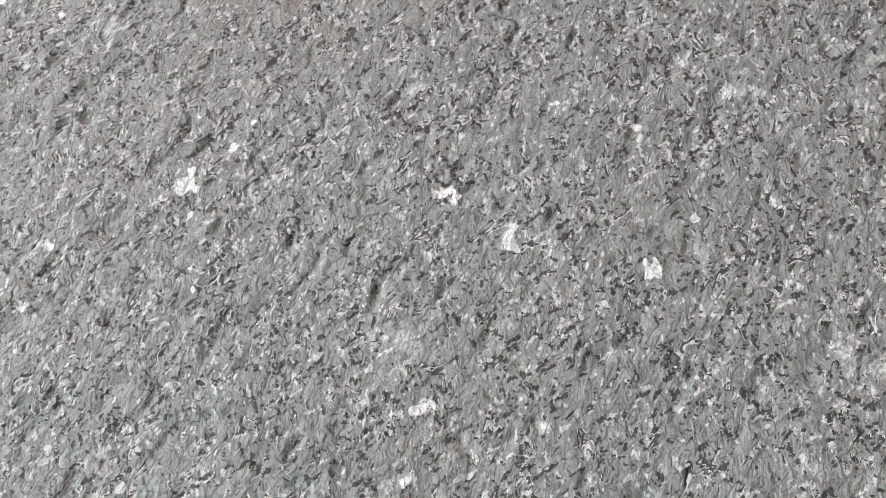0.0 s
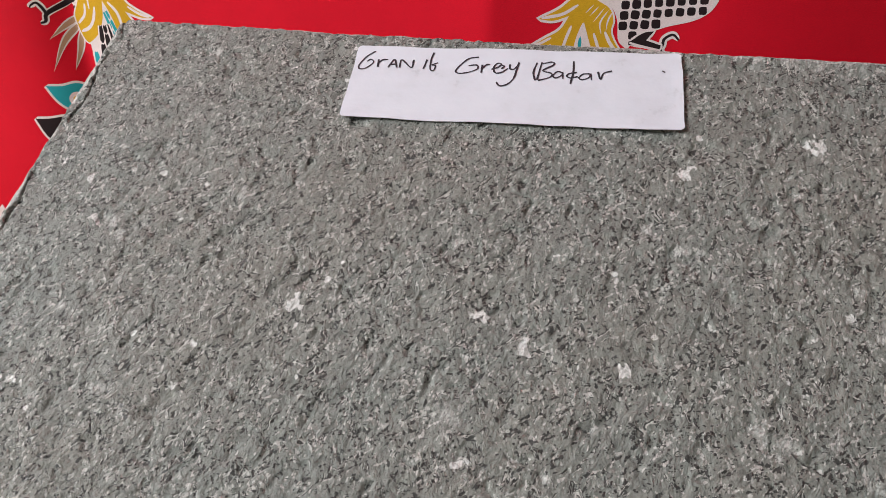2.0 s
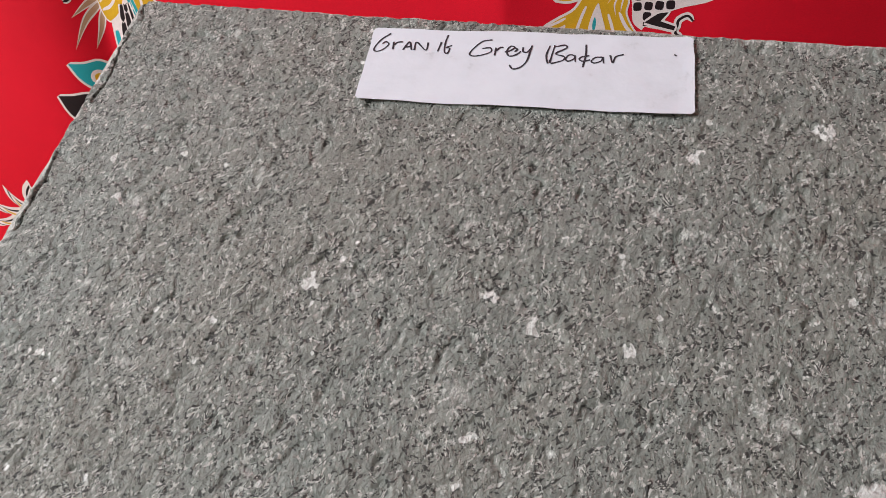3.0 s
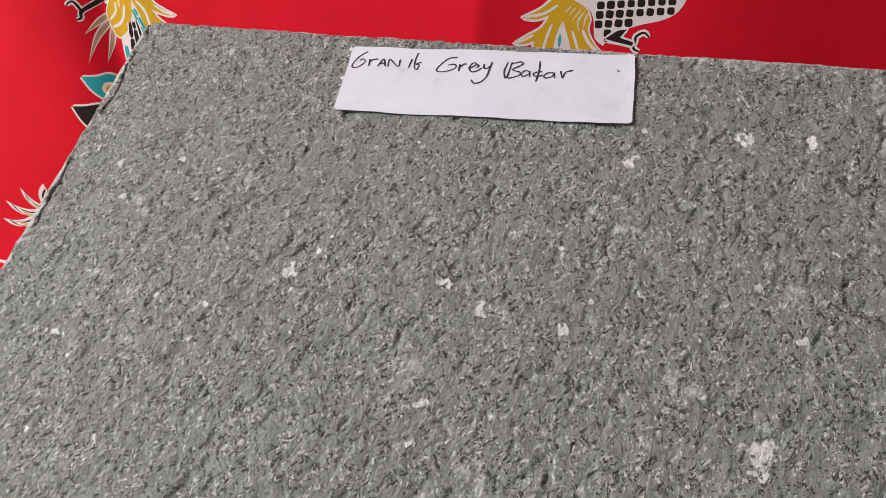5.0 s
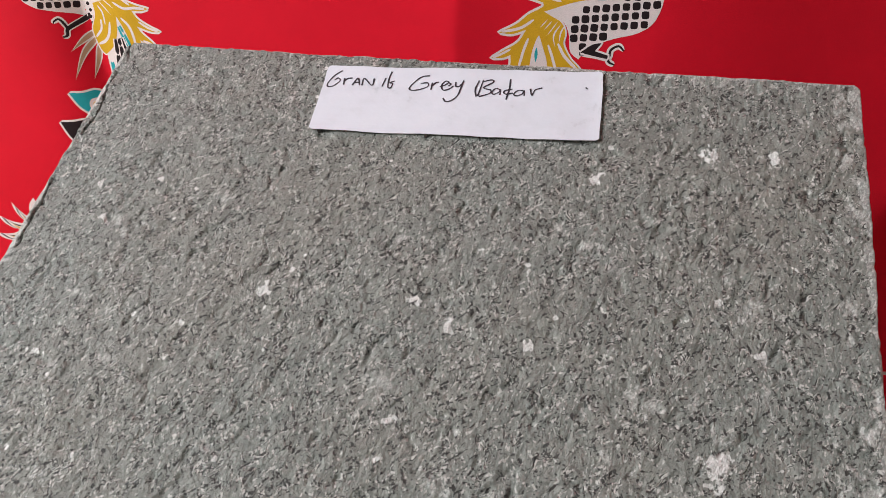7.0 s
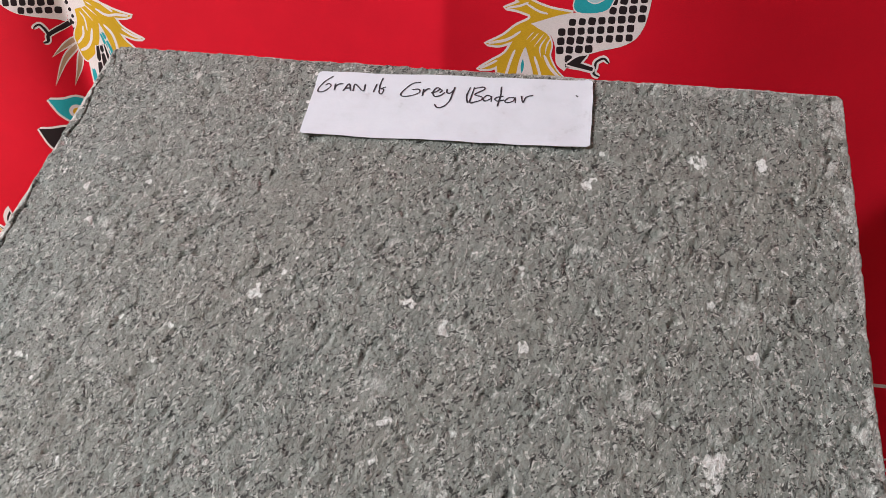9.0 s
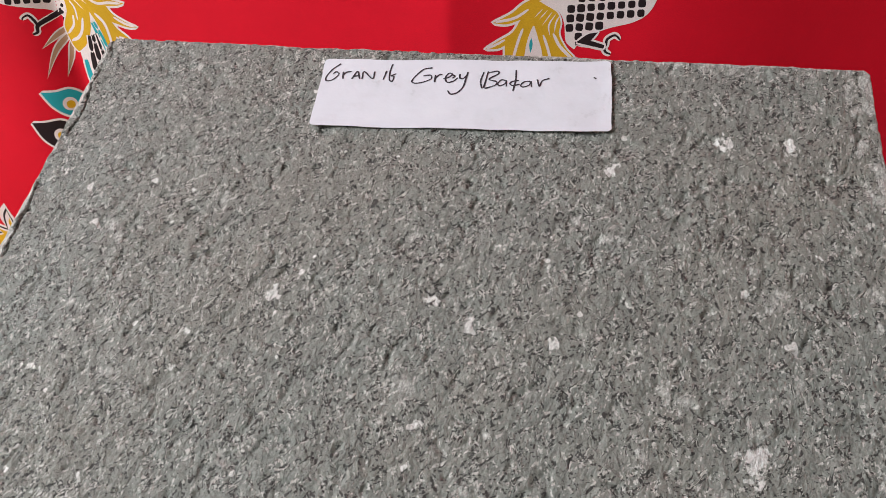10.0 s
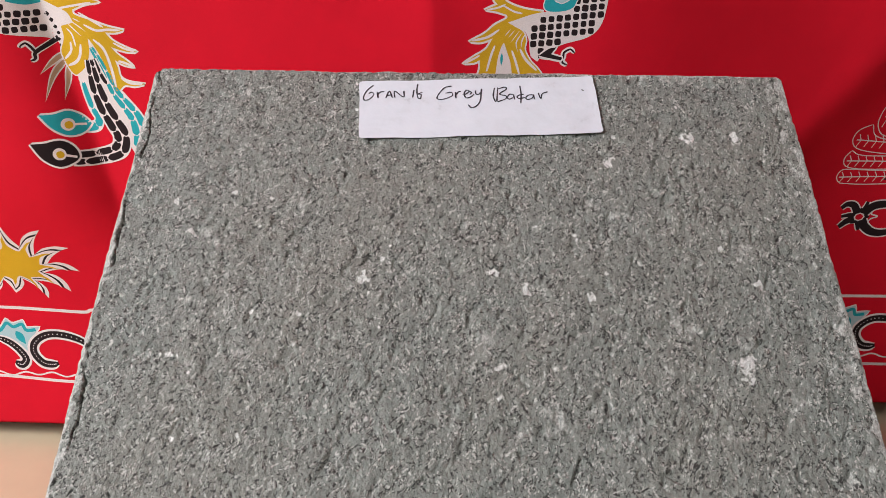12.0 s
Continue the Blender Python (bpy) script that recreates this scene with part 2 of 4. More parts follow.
box_bm((X0 - T, WIN_Y0, WIN_Z1), (X0, WIN_Y1, TOP), bm=bm)
tagged(part("wall_left", bm, PLASTER), "white plaster wall with a window opening", "wall", kind="structure")
frame_bm = bmesh.new()
for lo, hi in (((X0 - 0.1, WIN_Y0, WIN_Z0), (X0 - 0.06, WIN_Y0 + 0.05, WIN_Z1)), ((X0 - 0.1, WIN_Y1 - 0.05, WIN_Z0), (X0 - 0.06, WIN_Y1, WIN_Z1)),
               ((X0 - 0.1, WIN_Y0 + 0.05, WIN_Z0), (X0 - 0.06, WIN_Y1 - 0.05, WIN_Z0 + 0.05)), ((X0 - 0.1, WIN_Y0 + 0.05, WIN_Z1 - 0.05), (X0 - 0.06, WIN_Y1 - 0.05, WIN_Z1))):
    box_bm(lo, hi, bm=frame_bm)
tagged(part("window_1", frame_bm, FRAME_PAINT), "white painted window frame in the side wall", "window", kind="structure")

# floor: a bed of grout with square tiles on it
floor = tagged(part("floor", box_bm((X0 - T, Y0 - T, -0.10), (X1 + T, Y1 + T, -0.003)), GROUT), "beige tiled floor under the cloth and the stone", "floor", kind="structure")

# ---------------------------------------------------------------- the hanging cloth
HEM = 0.0145


def cloth_y(x, z):
    """Depth of the cloth's front at x, z: flat hanging with a few soft folds, falling back on one side."""
    x, z = np.asarray(x, float), np.asarray(z, float)
    y = 0.1184 - 0.0354 * x - 0.0092 * z
    d = x - (-0.238 + (0.274 - z) * 0.22)
    g = np.sqrt(d * d + 0.0035 ** 2) - 0.0035
    left = -0.0235 * (1 - np.exp(-g / 0.034)) * np.exp(-g / 0.13)
    right = -0.004 * (1 - np.exp(-g / 0.03)) * np.exp(-g / 0.08)
    f = np.clip((z - 0.10) / 0.10, 0, 1)
    y = y + np.where(d < 0, left, right) * f * f * (3 - 2 * f)
    y = y + 0.07 * np.logaddexp(0, (x + 0.020) / 0.002) * 0.002 * np.exp(-np.clip(x + 0.020, 0, 1) / 0.06) - 0.0052 * np.exp(-np.sqrt((x + 0.020) ** 2 + 0.0015 ** 2) / 0.042)
    s = np.clip((x - 0.07) / 0.17, 0, 1)
    y = y + 0.028 * s * s * (3 - 2 * s)
    e = x - (0.228 + (z - 0.238) * 0.78)
    y = y - 0.002 * np.exp(-(e / 0.018) ** 2) + 0.031 * (1 - np.exp(-0.013 * np.logaddexp(0, e / 0.013) / 0.075))
    y = y - 0.014 * np.clip((0.16 - z) / 0.16, 0, 1) ** 2
    t = np.clip((z - 0.45) / 0.6, 0, 1)
    t = t * t * (3 - 2 * t)
    y = y * (1 - t) + (Y1 - 0.0035) * t
    return y + (1 - t) * 0.0012 * np.sin(x * 31 + 2 * np.sin(z * 9)) * np.cos(z * 6 + x * 4)


def cloth_mesh():
    xs = np.concatenate([np.arange(-0.62, -0.40, 0.01), np.arange(-0.40, 0.40, 0.002), np.arange(0.40, 0.621, 0.01)])
    zs = np.concatenate([np.arange(HEM, 0.36, 0.002), np.arange(0.36, 1.20, 0.012)])
    gx, gz = np.meshgrid(xs, zs)
    gz = gz + np.where(gz < 0.02, 0.0012 * np.sin(gx * 40), 0) * (0.02 - gz) / 0.016
    gy = cloth_y(gx, gz)
    w, h = len(xs), len(zs)
    front = np.stack([gx, gy, gz], -1).reshape(-1, 3)
    back = front + (0, 0.0009, 0)
    n = w * h
    k = (np.arange(h - 1)[:, None] * w + np.arange(w - 1)).reshape(-1)
    f = np.stack([k, k + 1, k + w + 1, k + w], -1)
    faces = np.concatenate([f, f[:, ::-1] + n])
    ring = np.concatenate([np.arange(w), np.arange(1, h) * w + w - 1, (h - 1) * w + np.arange(w - 2, -1, -1), np.arange(h - 2, 0, -1) * w])
    nxt = np.roll(ring, -1)
    faces = np.concatenate([faces, np.stack([nxt, ring, ring + n, nxt + n], -1)])
    return sheet_mesh("cloth", np.concatenate([front, back]).tolist(), faces.tolist())


cloth = tagged(link_mesh("batik_cloth", cloth_mesh(), RED), "red batik cotton cloth with printed ornaments, hanging behind the stone", "cloth")


class Print:
    """A shape printed on the cloth: thin faces that lie just proud of it, in layers of one colour each."""

    def __init__(self, lift=0):
        self.v, self.f, self.i, self.lift = [], [], [], lift

    def place(self, pts, layer):
        p = np.array(pts, float).reshape(-1, 2)
        y = cloth_y(p[:, 0], p[:, 1]) - 0.00010 - 0.000013 * (layer + self.lift)
        return np.stack([p[:, 0], y, p[:, 1]], -1).tolist()

    def grid(self, rows, mat, layer):
        rows = np.array(rows, float)
        h, w = rows.shape[:2]
        at = len(self.v)
        self.v += self.place(rows, layer)
        for a in range(h - 1):
            for b in range(w - 1):
                q = [at + a * w + b, at + a * w + b + 1, at + (a + 1) * w + b + 1, at + (a + 1) * w + b]
                self.f.append(q)
                self.i.append(mat)

    def ribbon(self, path, width, mat, layer, taper=(1.0, 1.0), power=0.0, blunt=False):
        """A band along a smooth line through the points; power rounds its width like a leaf."""
        p = smooth_line(path)
        d = np.gradient(p, axis=0)
        side = np.stack([-d[:, 1], d[:, 0]], -1) / np.maximum(np.linalg.norm(d, axis=1), 1e-9)[:, None]
        t = np.linspace(0, 1, len(p))
        w = width / 2 * (taper[0] + (taper[1] - taper[0]) * t)
        if blunt:
            w = w * np.sqrt(np.maximum(1 - np.abs(2 * t - 1) ** 6, 0.22))
        if power:
            w = w * np.maximum(np.sin(np.pi * t ** power), 0.03)
        self.grid(p[:, None] + side[:, None] * w[:, None, None] * np.linspace(-1, 1, 9)[None, :, None], mat, layer)

    def star(self, centre, rays, inner, outer, mat, layer, turn=0.0, swirl=0.0, squash=1.0):
        a = np.linspace(0, 2 * np.pi, rays * 8 + 1)
        saw = np.abs(((a * rays / (2 * np.pi)) % 1) * 2 - 1) ** 1.4
        wob = 1 + 0.16 * np.sin(3 * a + 1)
        r = inner + (outer - inner) * saw * wob
        rows = []
        for s in np.linspace(0.02, 1, 12):
            b = a + turn + swirl * s * s
            rows.append(np.stack([centre[0] + r * s * np.cos(b), centre[1] + squash * r * s * np.sin(b)], -1))
        self.grid(rows, mat, layer)

    def fill(self, path, mat, layer):
        """The inside of a closed outline, cut into small faces that follow the cloth."""
        ring = closed_line(path)
        lo, hi = ring.min(0), ring.max(0)
        inner = [(x, z) for x in np.arange(lo[0], hi[0], 0.0014) for z in np.arange(lo[1], hi[1], 0.0014) if inside(ring, (x, z), 0.0005)]
        n = len(ring)
        made = delaunay_2d_cdt([Vector(p) for p in [*ring.tolist(), *inner]], [(k, (k + 1) % n) for k in range(n)], [], 1, 1e-7)
        at = len(self.v)
        self.v += self.place([(p.x, p.y) for p in made[0]], layer)
        for face in made[2]:
            self.f.append([at + k for k in face])
            self.i.append(mat)

    def rim(self, path, width, mat, layer, closed=True):
        """A band that reaches the given width to both sides of an outline."""
        line = closed_line(path, closed)
        if closed:
            line = np.concatenate([line, line[:1]])
        d = np.gradient(line, axis=0)
        side = np.stack([-d[:, 1], d[:, 0]], -1) / np.maximum(np.linalg.norm(d, axis=1), 1e-9)[:, None]
        if closed:
            side[0] = side[-1]
        self.grid(line[:, None] + side[:, None] * width * np.linspace(-1, 1, 3)[None, :, None], mat, layer)

    def pebble(self, centre, half, mat, layer, turn=0.0, power=3.2):
        """A small square with rounded corners, or a disc where power is 2."""
        a = np.linspace(0, 2 * np.pi, 17)
        r = half / (np.abs(np.cos(a)) ** power + np.abs(np.sin(a)) ** power) ** (1 / power)
        self.grid([np.stack([centre[0] + k * r * np.cos(a + turn), centre[1] + k * r * np.sin(a + turn)], -1) for k in (0.001, 0.5, 1.0)], mat, layer)

    def done(self, name, mats, label=""):
        me = sheet_mesh(name, self.v, self.f, self.i)
        return link_mesh(name, me, mats, cloth, label)


def smooth_line(path, steps=9):
    p = np.array(path, float)
    if len(p) == 2:
        return p[0] + (p[1] - p[0]) * np.linspace(0, 1, max(steps, int(np.linalg.norm(p[1] - p[0]) / 0.003)))[:, None]
    q = np.concatenate([[2 * p[0] - p[1]], p, [2 * p[-1] - p[-2]]])
    out = []
    for a, b, c, d in zip(q, q[1:], q[2:], q[3:]):
        t = np.linspace(0, 1, steps, endpoint=False)[:, None]
        out.append(0.5 * (2 * b + (c - a) * t + (2 * a - 5 * b + 4 * c - d) * t ** 2 + (3 * b - a - 3 * c + d) * t ** 3))
    return np.concatenate(out + [p[-1:]])


def closed_line(path, closed=True):
    """A smooth outline through the points that keeps its sharp tips."""
    p = np.array(path, float)
    n = len(p)
    sharp = []
    for k in range(n):
        a, b = p[k] - p[k - 1], p[(k + 1) % n] - p[k]
        if np.dot(a, b) < 0.25 * np.linalg.norm(a) * np.linalg.norm(b):
            sharp.append(k)
    if not closed:
        sharp = sorted({0, n - 1, *sharp})
        runs = [p[a: b + 1] for a, b in zip(sharp, sharp[1:])]
        return np.concatenate([smooth_line(r, 6)[:-1] for r in runs] + [p[-1:]])
    if not sharp:
        q = np.concatenate([p[-2:], p, p[:3]])
        return smooth_line(q, 6)[12: 12 + 6 * n]
    p = np.roll(p, -sharp[0], axis=0)
    marks = [k - sharp[0] for k in sharp] + [n]
    p = np.concatenate([p, p[:1]])
    return np.concatenate([smooth_line(p[a: b + 1], 6)[:-1] for a, b in zip(marks, marks[1:])])


def inside(ring, point, margin):
    """Whether a point lies within a closed outline, off its edge by the margin."""
    x, z = point
    a, b = ring, np.roll(ring, -1, axis=0)
    cross = (a[:, 1] > z) != (b[:, 1] > z)
    at = a[:, 0] + (z - a[:, 1]) / np.where(cross, b[:, 1] - a[:, 1], 1.0) * (b[:, 0] - a[:, 0])
    if np.count_nonzero(cross & (at > x)) % 2 == 0:
        return False
    e = b - a
    t = np.clip(((point - a) * e).sum(1) / np.maximum((e * e).sum(1), 1e-12), 0, 1)
    return np.linalg.norm(a + e * t[:, None] - point, axis=1).min() > margin

PRINTS = [CREAM, GOLD, BLACK, TEAL, PALE_BLUE, DUN, RED]
CREAM_INK, GOLD_INK, BLACK_INK, TEAL_INK, BLUE_INK, DUN_INK, RED_INK = range(7)


def mm(path, shift=0.0):
    return [((x + shift) / 1000, z / 1000) for x, z in path]


def shape(name, path, ink, rim, label, lift=0, shift=0.0):
    """One printed shape with a cream rim round it."""
    s = Print(lift)
    s.rim(mm(path, shift), rim / 1000, CREAM_INK, 0)
    s.fill(mm(path, shift), ink, 1)
    s.done(name, PRINTS, label)


def scale_patch(outline, first, along, down, keep, chain, label):
    """A pale rounded field with rows of small dark rounded squares, and a chain of little diamonds at its edge."""
    s = Print(0)
    s.fill(mm(outline), CREAM_INK, 0)
    ring = np.array(mm(outline))
    grow = random.Random(5)
    for i in range(-12, 14):
        for j in range(-6, 8):
            x, z = (first[k] + i * along[k] + j * down[k] for k in (0, 1))
            if keep(x, z) and inside(ring, (x / 1000, z / 1000), 0.0019):
                s.pebble((x / 1000, z / 1000), 0.00176 * grow.uniform(0.93, 1.07), BLACK_INK, 2, grow.uniform(-0.12, 0.12), 4.6)
    for k, p in enumerate(mm(chain)):
        s.pebble(p, 0.0012 - 0.00008 * k, BLACK_INK, 2, 0.9)
    s.done("scale_patch_print", PRINTS, label)


def plume_fan(outer, inner, veins, label):
    s = Print(3)
    s.rim(mm(outer), 0.0011, CREAM_INK, 0, False)
    s.rim(mm(inner), 0.0008, CREAM_INK, 0, False)
    s.fill(mm(outer + inner), GOLD_INK, 1)
    s.done("plume_fan_print", PRINTS, label)
    for width, path in veins:
        v = Print(5)
        v.ribbon(mm(path), width / 1000, CREAM_INK, 0, (0.9, 1.0), 0.8 if width < 0.9 else 0.0, True)
        v.done("plume_vein_print", PRINTS)


def strand(path, widths, ink, pieces, columns, label, lift):
    """A band of rounded overlapping pieces with pale joints, in one or two columns."""
    s = Print(lift)
    line = smooth_line(mm(path), 40)
    t = np.linspace(0, 1, len(line))
    w = np.interp(t, np.linspace(0, 1, len(widths)), widths) / 1000
    d = np.gradient(line, axis=0)
    side = np.stack([-d[:, 1], d[:, 0]], -1) / np.linalg.norm(d, axis=1)[:, None]
    s.grid(line[::4, None] + side[::4, None] * (w[::4, None, None] / 2 + 0.0007) * np.linspace(-1, 1, 7)[None, :, None], CREAM_INK, 0)
    for c in range(columns):
        where = 0.0 if columns == 1 else (c - 0.5) * 0.50
        wide = 0.90 if columns == 1 else 0.46
        cut = np.clip((np.arange(pieces + 2) - (0.5 if c else 0.0)) / pieces, 0, 1) * (len(line) - 1)
        for a, b in zip(cut, cut[1:]):
            a, b = int(a) + 2, int(b) - 1
            if b - a < 10:
                continue
            at = np.linspace(a, b, 14).astype(int)
            u = np.linspace(0, 1, 14)
            round_off = np.sqrt(np.maximum(1 - np.abs(2 * u - 1) ** 7, 0.22)) * (0.86 + 0.14 * u)
            across = np.linspace(-1, 1, 7)[None, :, None] * (w[at] * wide / 2 * round_off)[:, None, None]
            bow = d[at][:, None] / np.linalg.norm(d[at], axis=1)[:, None, None] * (np.linspace(-1, 1, 7)[None, :, None] ** 2) * -0.0007
            s.grid(line[at][:, None] + side[at][:, None] * (where * w[at][:, None, None] + across) + bow, ink, 1)
    s.done("tail_strand_print", PRINTS, label)


def eye_leaf(top, bottom, eye, ink, label, lift):
    s = Print(lift)
    outline = top + bottom[1:-1]
    s.rim(mm(outline), 0.0012, CREAM_INK, 0)
    s.fill(mm(outline), ink, 1)
    e = mm(eye)
    s.ribbon(e, 0.0014, CREAM_INK, 2)
    s.pebble(e[0], 0.0038, CREAM_INK, 3, 0.0, 2.0)
    s.pebble((e[0][0] + 0.0004, e[0][1] - 0.0003), 0.0022, GOLD_INK, 4, 0.3, 2.4)
    s.done("eye_leaf_print", PRINTS, label)


def feather(path, width, label, lift):
    s = Print(lift)
    s.ribbon(mm(path), width / 1000 + 0.0013, CREAM_INK, 0, (1.0, 0.7), 0.7)
    s.ribbon(mm(path), width / 1000 - 0.0004, DUN_INK, 1, (1.0, 0.55), 0.7)
    s.done("plume_print", PRINTS, label)


def hook(lines, label, lift):
    s = Print(lift)
    for path, width, taper in lines:
        s.ribbon(mm(path), width / 1000 + 0.0019, CREAM_INK, 0, (1.0, 0.85), 0.0, True)
    for path, width, taper in lines:
        s.ribbon(mm(path), width / 1000, BLACK_INK, 1, taper)
    s.done("hook_print", PRINTS, label)


PATCH = "cream patch chequered with black squares, printed on the cloth"
FAN = "gold fan of feather-shaped prints with cream outlines"
HOOK = "small black hooked print with cream outline"
# the ornament with the long segmented tail
scale_patch([(-267.8, 284.5), (-259.3, 282.8), (-250.3, 281.9), (-244.2, 281.1), (-239.0, 278.8), (-236.6, 274.0), (-236.0, 280.5), (-231.4, 286.4), (-226.6, 290.4), (-229.6, 295.4), (-238.0, 300.8), (-243.9, 307.5), (-257.3, 314.2), (-274.1, 314.2), (-280.0, 302.1), (-275.8, 289.9)],
            (-247.3, 295.1), (4.62, 0.25), (-1.2, -4.35), lambda x, z: x < -246.4 + (295 - z) * 0.28 and z < 298.5,
            [(-242.3, 294.4), (-240.3, 291.0), (-238.7, 287.2), (-237.4, 283.7), (-237.8, 280.1), (-237.4, 276.6)], PATCH)
shape("crest_print", [(-261.5, 301.5), (-256.6, 300.2), (-251.2, 299.5), (-244.6, 300.7), (-245.6, 305.6), (-258.2, 308.2)], TEAL_INK, 0.6, "teal printed patch over the chequered field", 3)
for k, path in enumerate(([(-235.5, 272.7), (-242.6, 267.5), (-250.0, 260.3)], [(-234.6, 270.1), (-243.0, 260.3), (-249.3, 244.3)], [(-235.1, 266.1), (-236.4, 256.7), (-239.5, 244.8)])):
    feather(path, 3.4, "thin dun feather-shaped print with pale outline", k)
hook([([(-237.9, 281.1), (-244.1, 277.3), (-250.4, 273.0), (-251.0, 269.5), (-253.4, 268.3)], 1.8, (1.7, 0.5)),
      ([(-250.4, 273.0), (-252.5, 276.3), (-254.8, 278.3), (-257.3, 277.0), (-257.8, 275.8)], 1.6, (1.0, 0.4))], HOOK, 1)
shape("tail_ground_print", [(-220.3, 280.9), (-216.4, 275.8), (-212.5, 267.4), (-208.9, 255.8), (-203.2, 248.1), (-195.2, 237.4), (-190.4, 226.3), (-194.0, 215.5), (-202.4, 212.3), (-209.2, 225.7), (-218.4, 234.8), (-223.5, 246.1), (-227.5, 249.4), (-230.0, 258.2), (-225.8, 262.0), (-221.2, 271.8)], CREAM_INK, 0.5, "cream ground of the printed tail", 1)
strand([(-219.5, 275.7), (-215.3, 266.6), (-211.9, 256.7), (-208.7, 248.7), (-203.0, 240.6), (-198.6, 233.1), (-197.2, 223.2), (-197.6, 215.4)], (2.8, 5.2, 7.0, 10.0, 11.0), TEAL_INK, 7, 2, "teal segmented strand with cream outlines", 3)
strand([(-227.9, 254.9), (-226.8, 247.4), (-224.8, 239.1), (-222.0, 232.9), (-224.2, 228.6), (-228.5, 227.8), (-231.5, 229.6)], (3.4, 4.0, 6.0, 7.0), TEAL_INK, 3, 1, "teal segmented strand curling into a leaf", 5)
strand([(-219.0, 269.2), (-216.4, 260.6), (-213.4, 254.0)], (2.0, 2.8, 2.6), BLACK_INK, 2, 1, "short black segmented strand with cream outline", 5)
strand([(-221.8, 268.5), (-221.2, 260.5), (-220.1, 251.0), (-217.1, 240.1), (-212.7, 230.5), (-209.3, 222.8), (-211.4, 214.8), (-218.6, 210.8), (-228.6, 208.9), (-239.6, 209.1)], (4.6, 7.6, 10.0, 11.0, 10.5, 9.5, 8.5), BLACK_INK, 8, 2, "black segmented strand with cream outlines", 7)
plume_fan([(-243.1, 301.9), (-239.6, 305.7), (-227.5, 306.6), (-218.1, 303.7), (-210.0, 301.4), (-218.8, 300.0), (-226.6, 297.0), (-225.8, 294.2), (-217.1, 291.2), (-207.7, 287.9), (-198.4, 285.9), (-203.3, 284.5), (-209.6, 284.4), (-205.7, 279.9), (-198.9, 276.2), (-192.3, 273.7), (-198.3, 273.6), (-207.3, 276.0), (-204.2, 272.2), (-199.1, 268.4), (-195.3, 264.8), (-201.2, 266.0), (-206.2, 268.5), (-205.2, 264.2), (-204.3, 258.9), (-199.3, 256.0), (-190.2, 254.9), (-196.3, 253.4), (-202.4, 253.9), (-206.3, 250.8)],
    [(-208.9, 251.4), (-211.9, 262.8), (-216.1, 273.9), (-220.3, 280.9), (-221.2, 271.8), (-224.7, 264.4), (-229.6, 260.2), (-231.9, 259.5), (-234.7, 262.8), (-237.3, 270.0), (-237.6, 274.0), (-234.8, 281.2), (-235.3, 287.6), (-227.4, 289.7), (-230.3, 295.3), (-237.0, 298.9)],
    (
        (1.0, [(-232.1, 286.4), (-229.4, 282.6), (-228.6, 276.1)]),
        (1.5, [(-221.5, 288.6), (-214.7, 285.5), (-208.0, 286.0), (-200.8, 285.8)]),
        (1.7, [(-217.3, 280.3), (-211.9, 274.6), (-209.3, 264.2), (-208.0, 252.8)]),
        (1.8, [(-225.3, 277.5), (-226.9, 271.0), (-230.1, 266.9), (-235.0, 264.8)]),
        (1.5, [(-231.2, 278.7), (-231.9, 273.4), (-236.3, 268.7)]),
        (0.7, [(-227.6, 292.2), (-223.3, 290.1)]),
        (0.7, [(-229.2, 290.9), (-220.9, 284.8)]),
        (0.7, [(-231.5, 289.6), (-223.5, 281.5)]),
        (1.3, [(-235.3, 297.4), (-225.6, 299.2), (-215.3, 301.0)]),
        (1.3, [(-205.9, 278.6), (-199.7, 275.5), (-193.9, 274.0)]),
        (1.5, [(-204.2, 268.2), (-200.3, 267.0), (-195.9, 265.1)]),
        (1.7, [(-204.4, 258.3), (-199.4, 255.4), (-192.0, 254.9)]),
        (1.3, [(-223.6, 295.5), (-215.5, 290.6), (-210.4, 287.5)])), FAN)
eye_leaf([(-254.2, 236.4), (-246.2, 236.7), (-238.9, 238.3), (-232.0, 234.8), (-227.1, 229.9)], [(-227.1, 229.9), (-232.2, 224.7), (-239.9, 223.5), (-248.1, 228.2), (-254.2, 236.4)], [(-239.6, 230.1), (-229.9, 229.6)], TEAL_INK, "teal printed leaf with a gold eye", 9)
eye_leaf([(-261.8, 218.9), (-253.8, 219.4), (-244.8, 220.7), (-238.3, 216.8), (-235.9, 209.9)], [(-235.9, 209.9), (-240.7, 205.9), (-247.8, 204.6), (-256.0, 209.5), (-261.8, 218.9)], [(-246.3, 212.3), (-237.1, 210.0)], BLACK_INK, "black printed leaf with a gold eye", 10)
# its fellow, turned the other way
scale_patch([(37.2, 276.2), (41.4, 272.6), (44.4, 276.7), (49.6, 280.0), (57.5, 283.2), (67.5, 286.0), (73.8, 289.8), (77.1, 295.3), (78.6, 301.9), (79.1, 310.8), (76.1, 319.5), (59.8, 318.8), (56.8, 305.7), (49.7, 301.1), (41.7, 300.2), (21.4, 296.6), (28.6, 292.0), (33.2, 289.6), (35.9, 284.3)],
            (43.4, 296.1), (4.62, 0.5), (-0.1, -4.35), lambda x, z: x > 36.9 and not (z > 293.5 and x < 41.3) and not (z > 298.0 and x < 60.3),
            [], PATCH)
shape("crest_print", [(43.4, 305.0), (45.1, 301.2), (52.4, 300.8), (59.2, 302.7), (61.9, 307.5), (57.3, 310.8), (46.7, 310.3)], TEAL_INK, 0.6, "teal printed patch over the chequered field", 3)
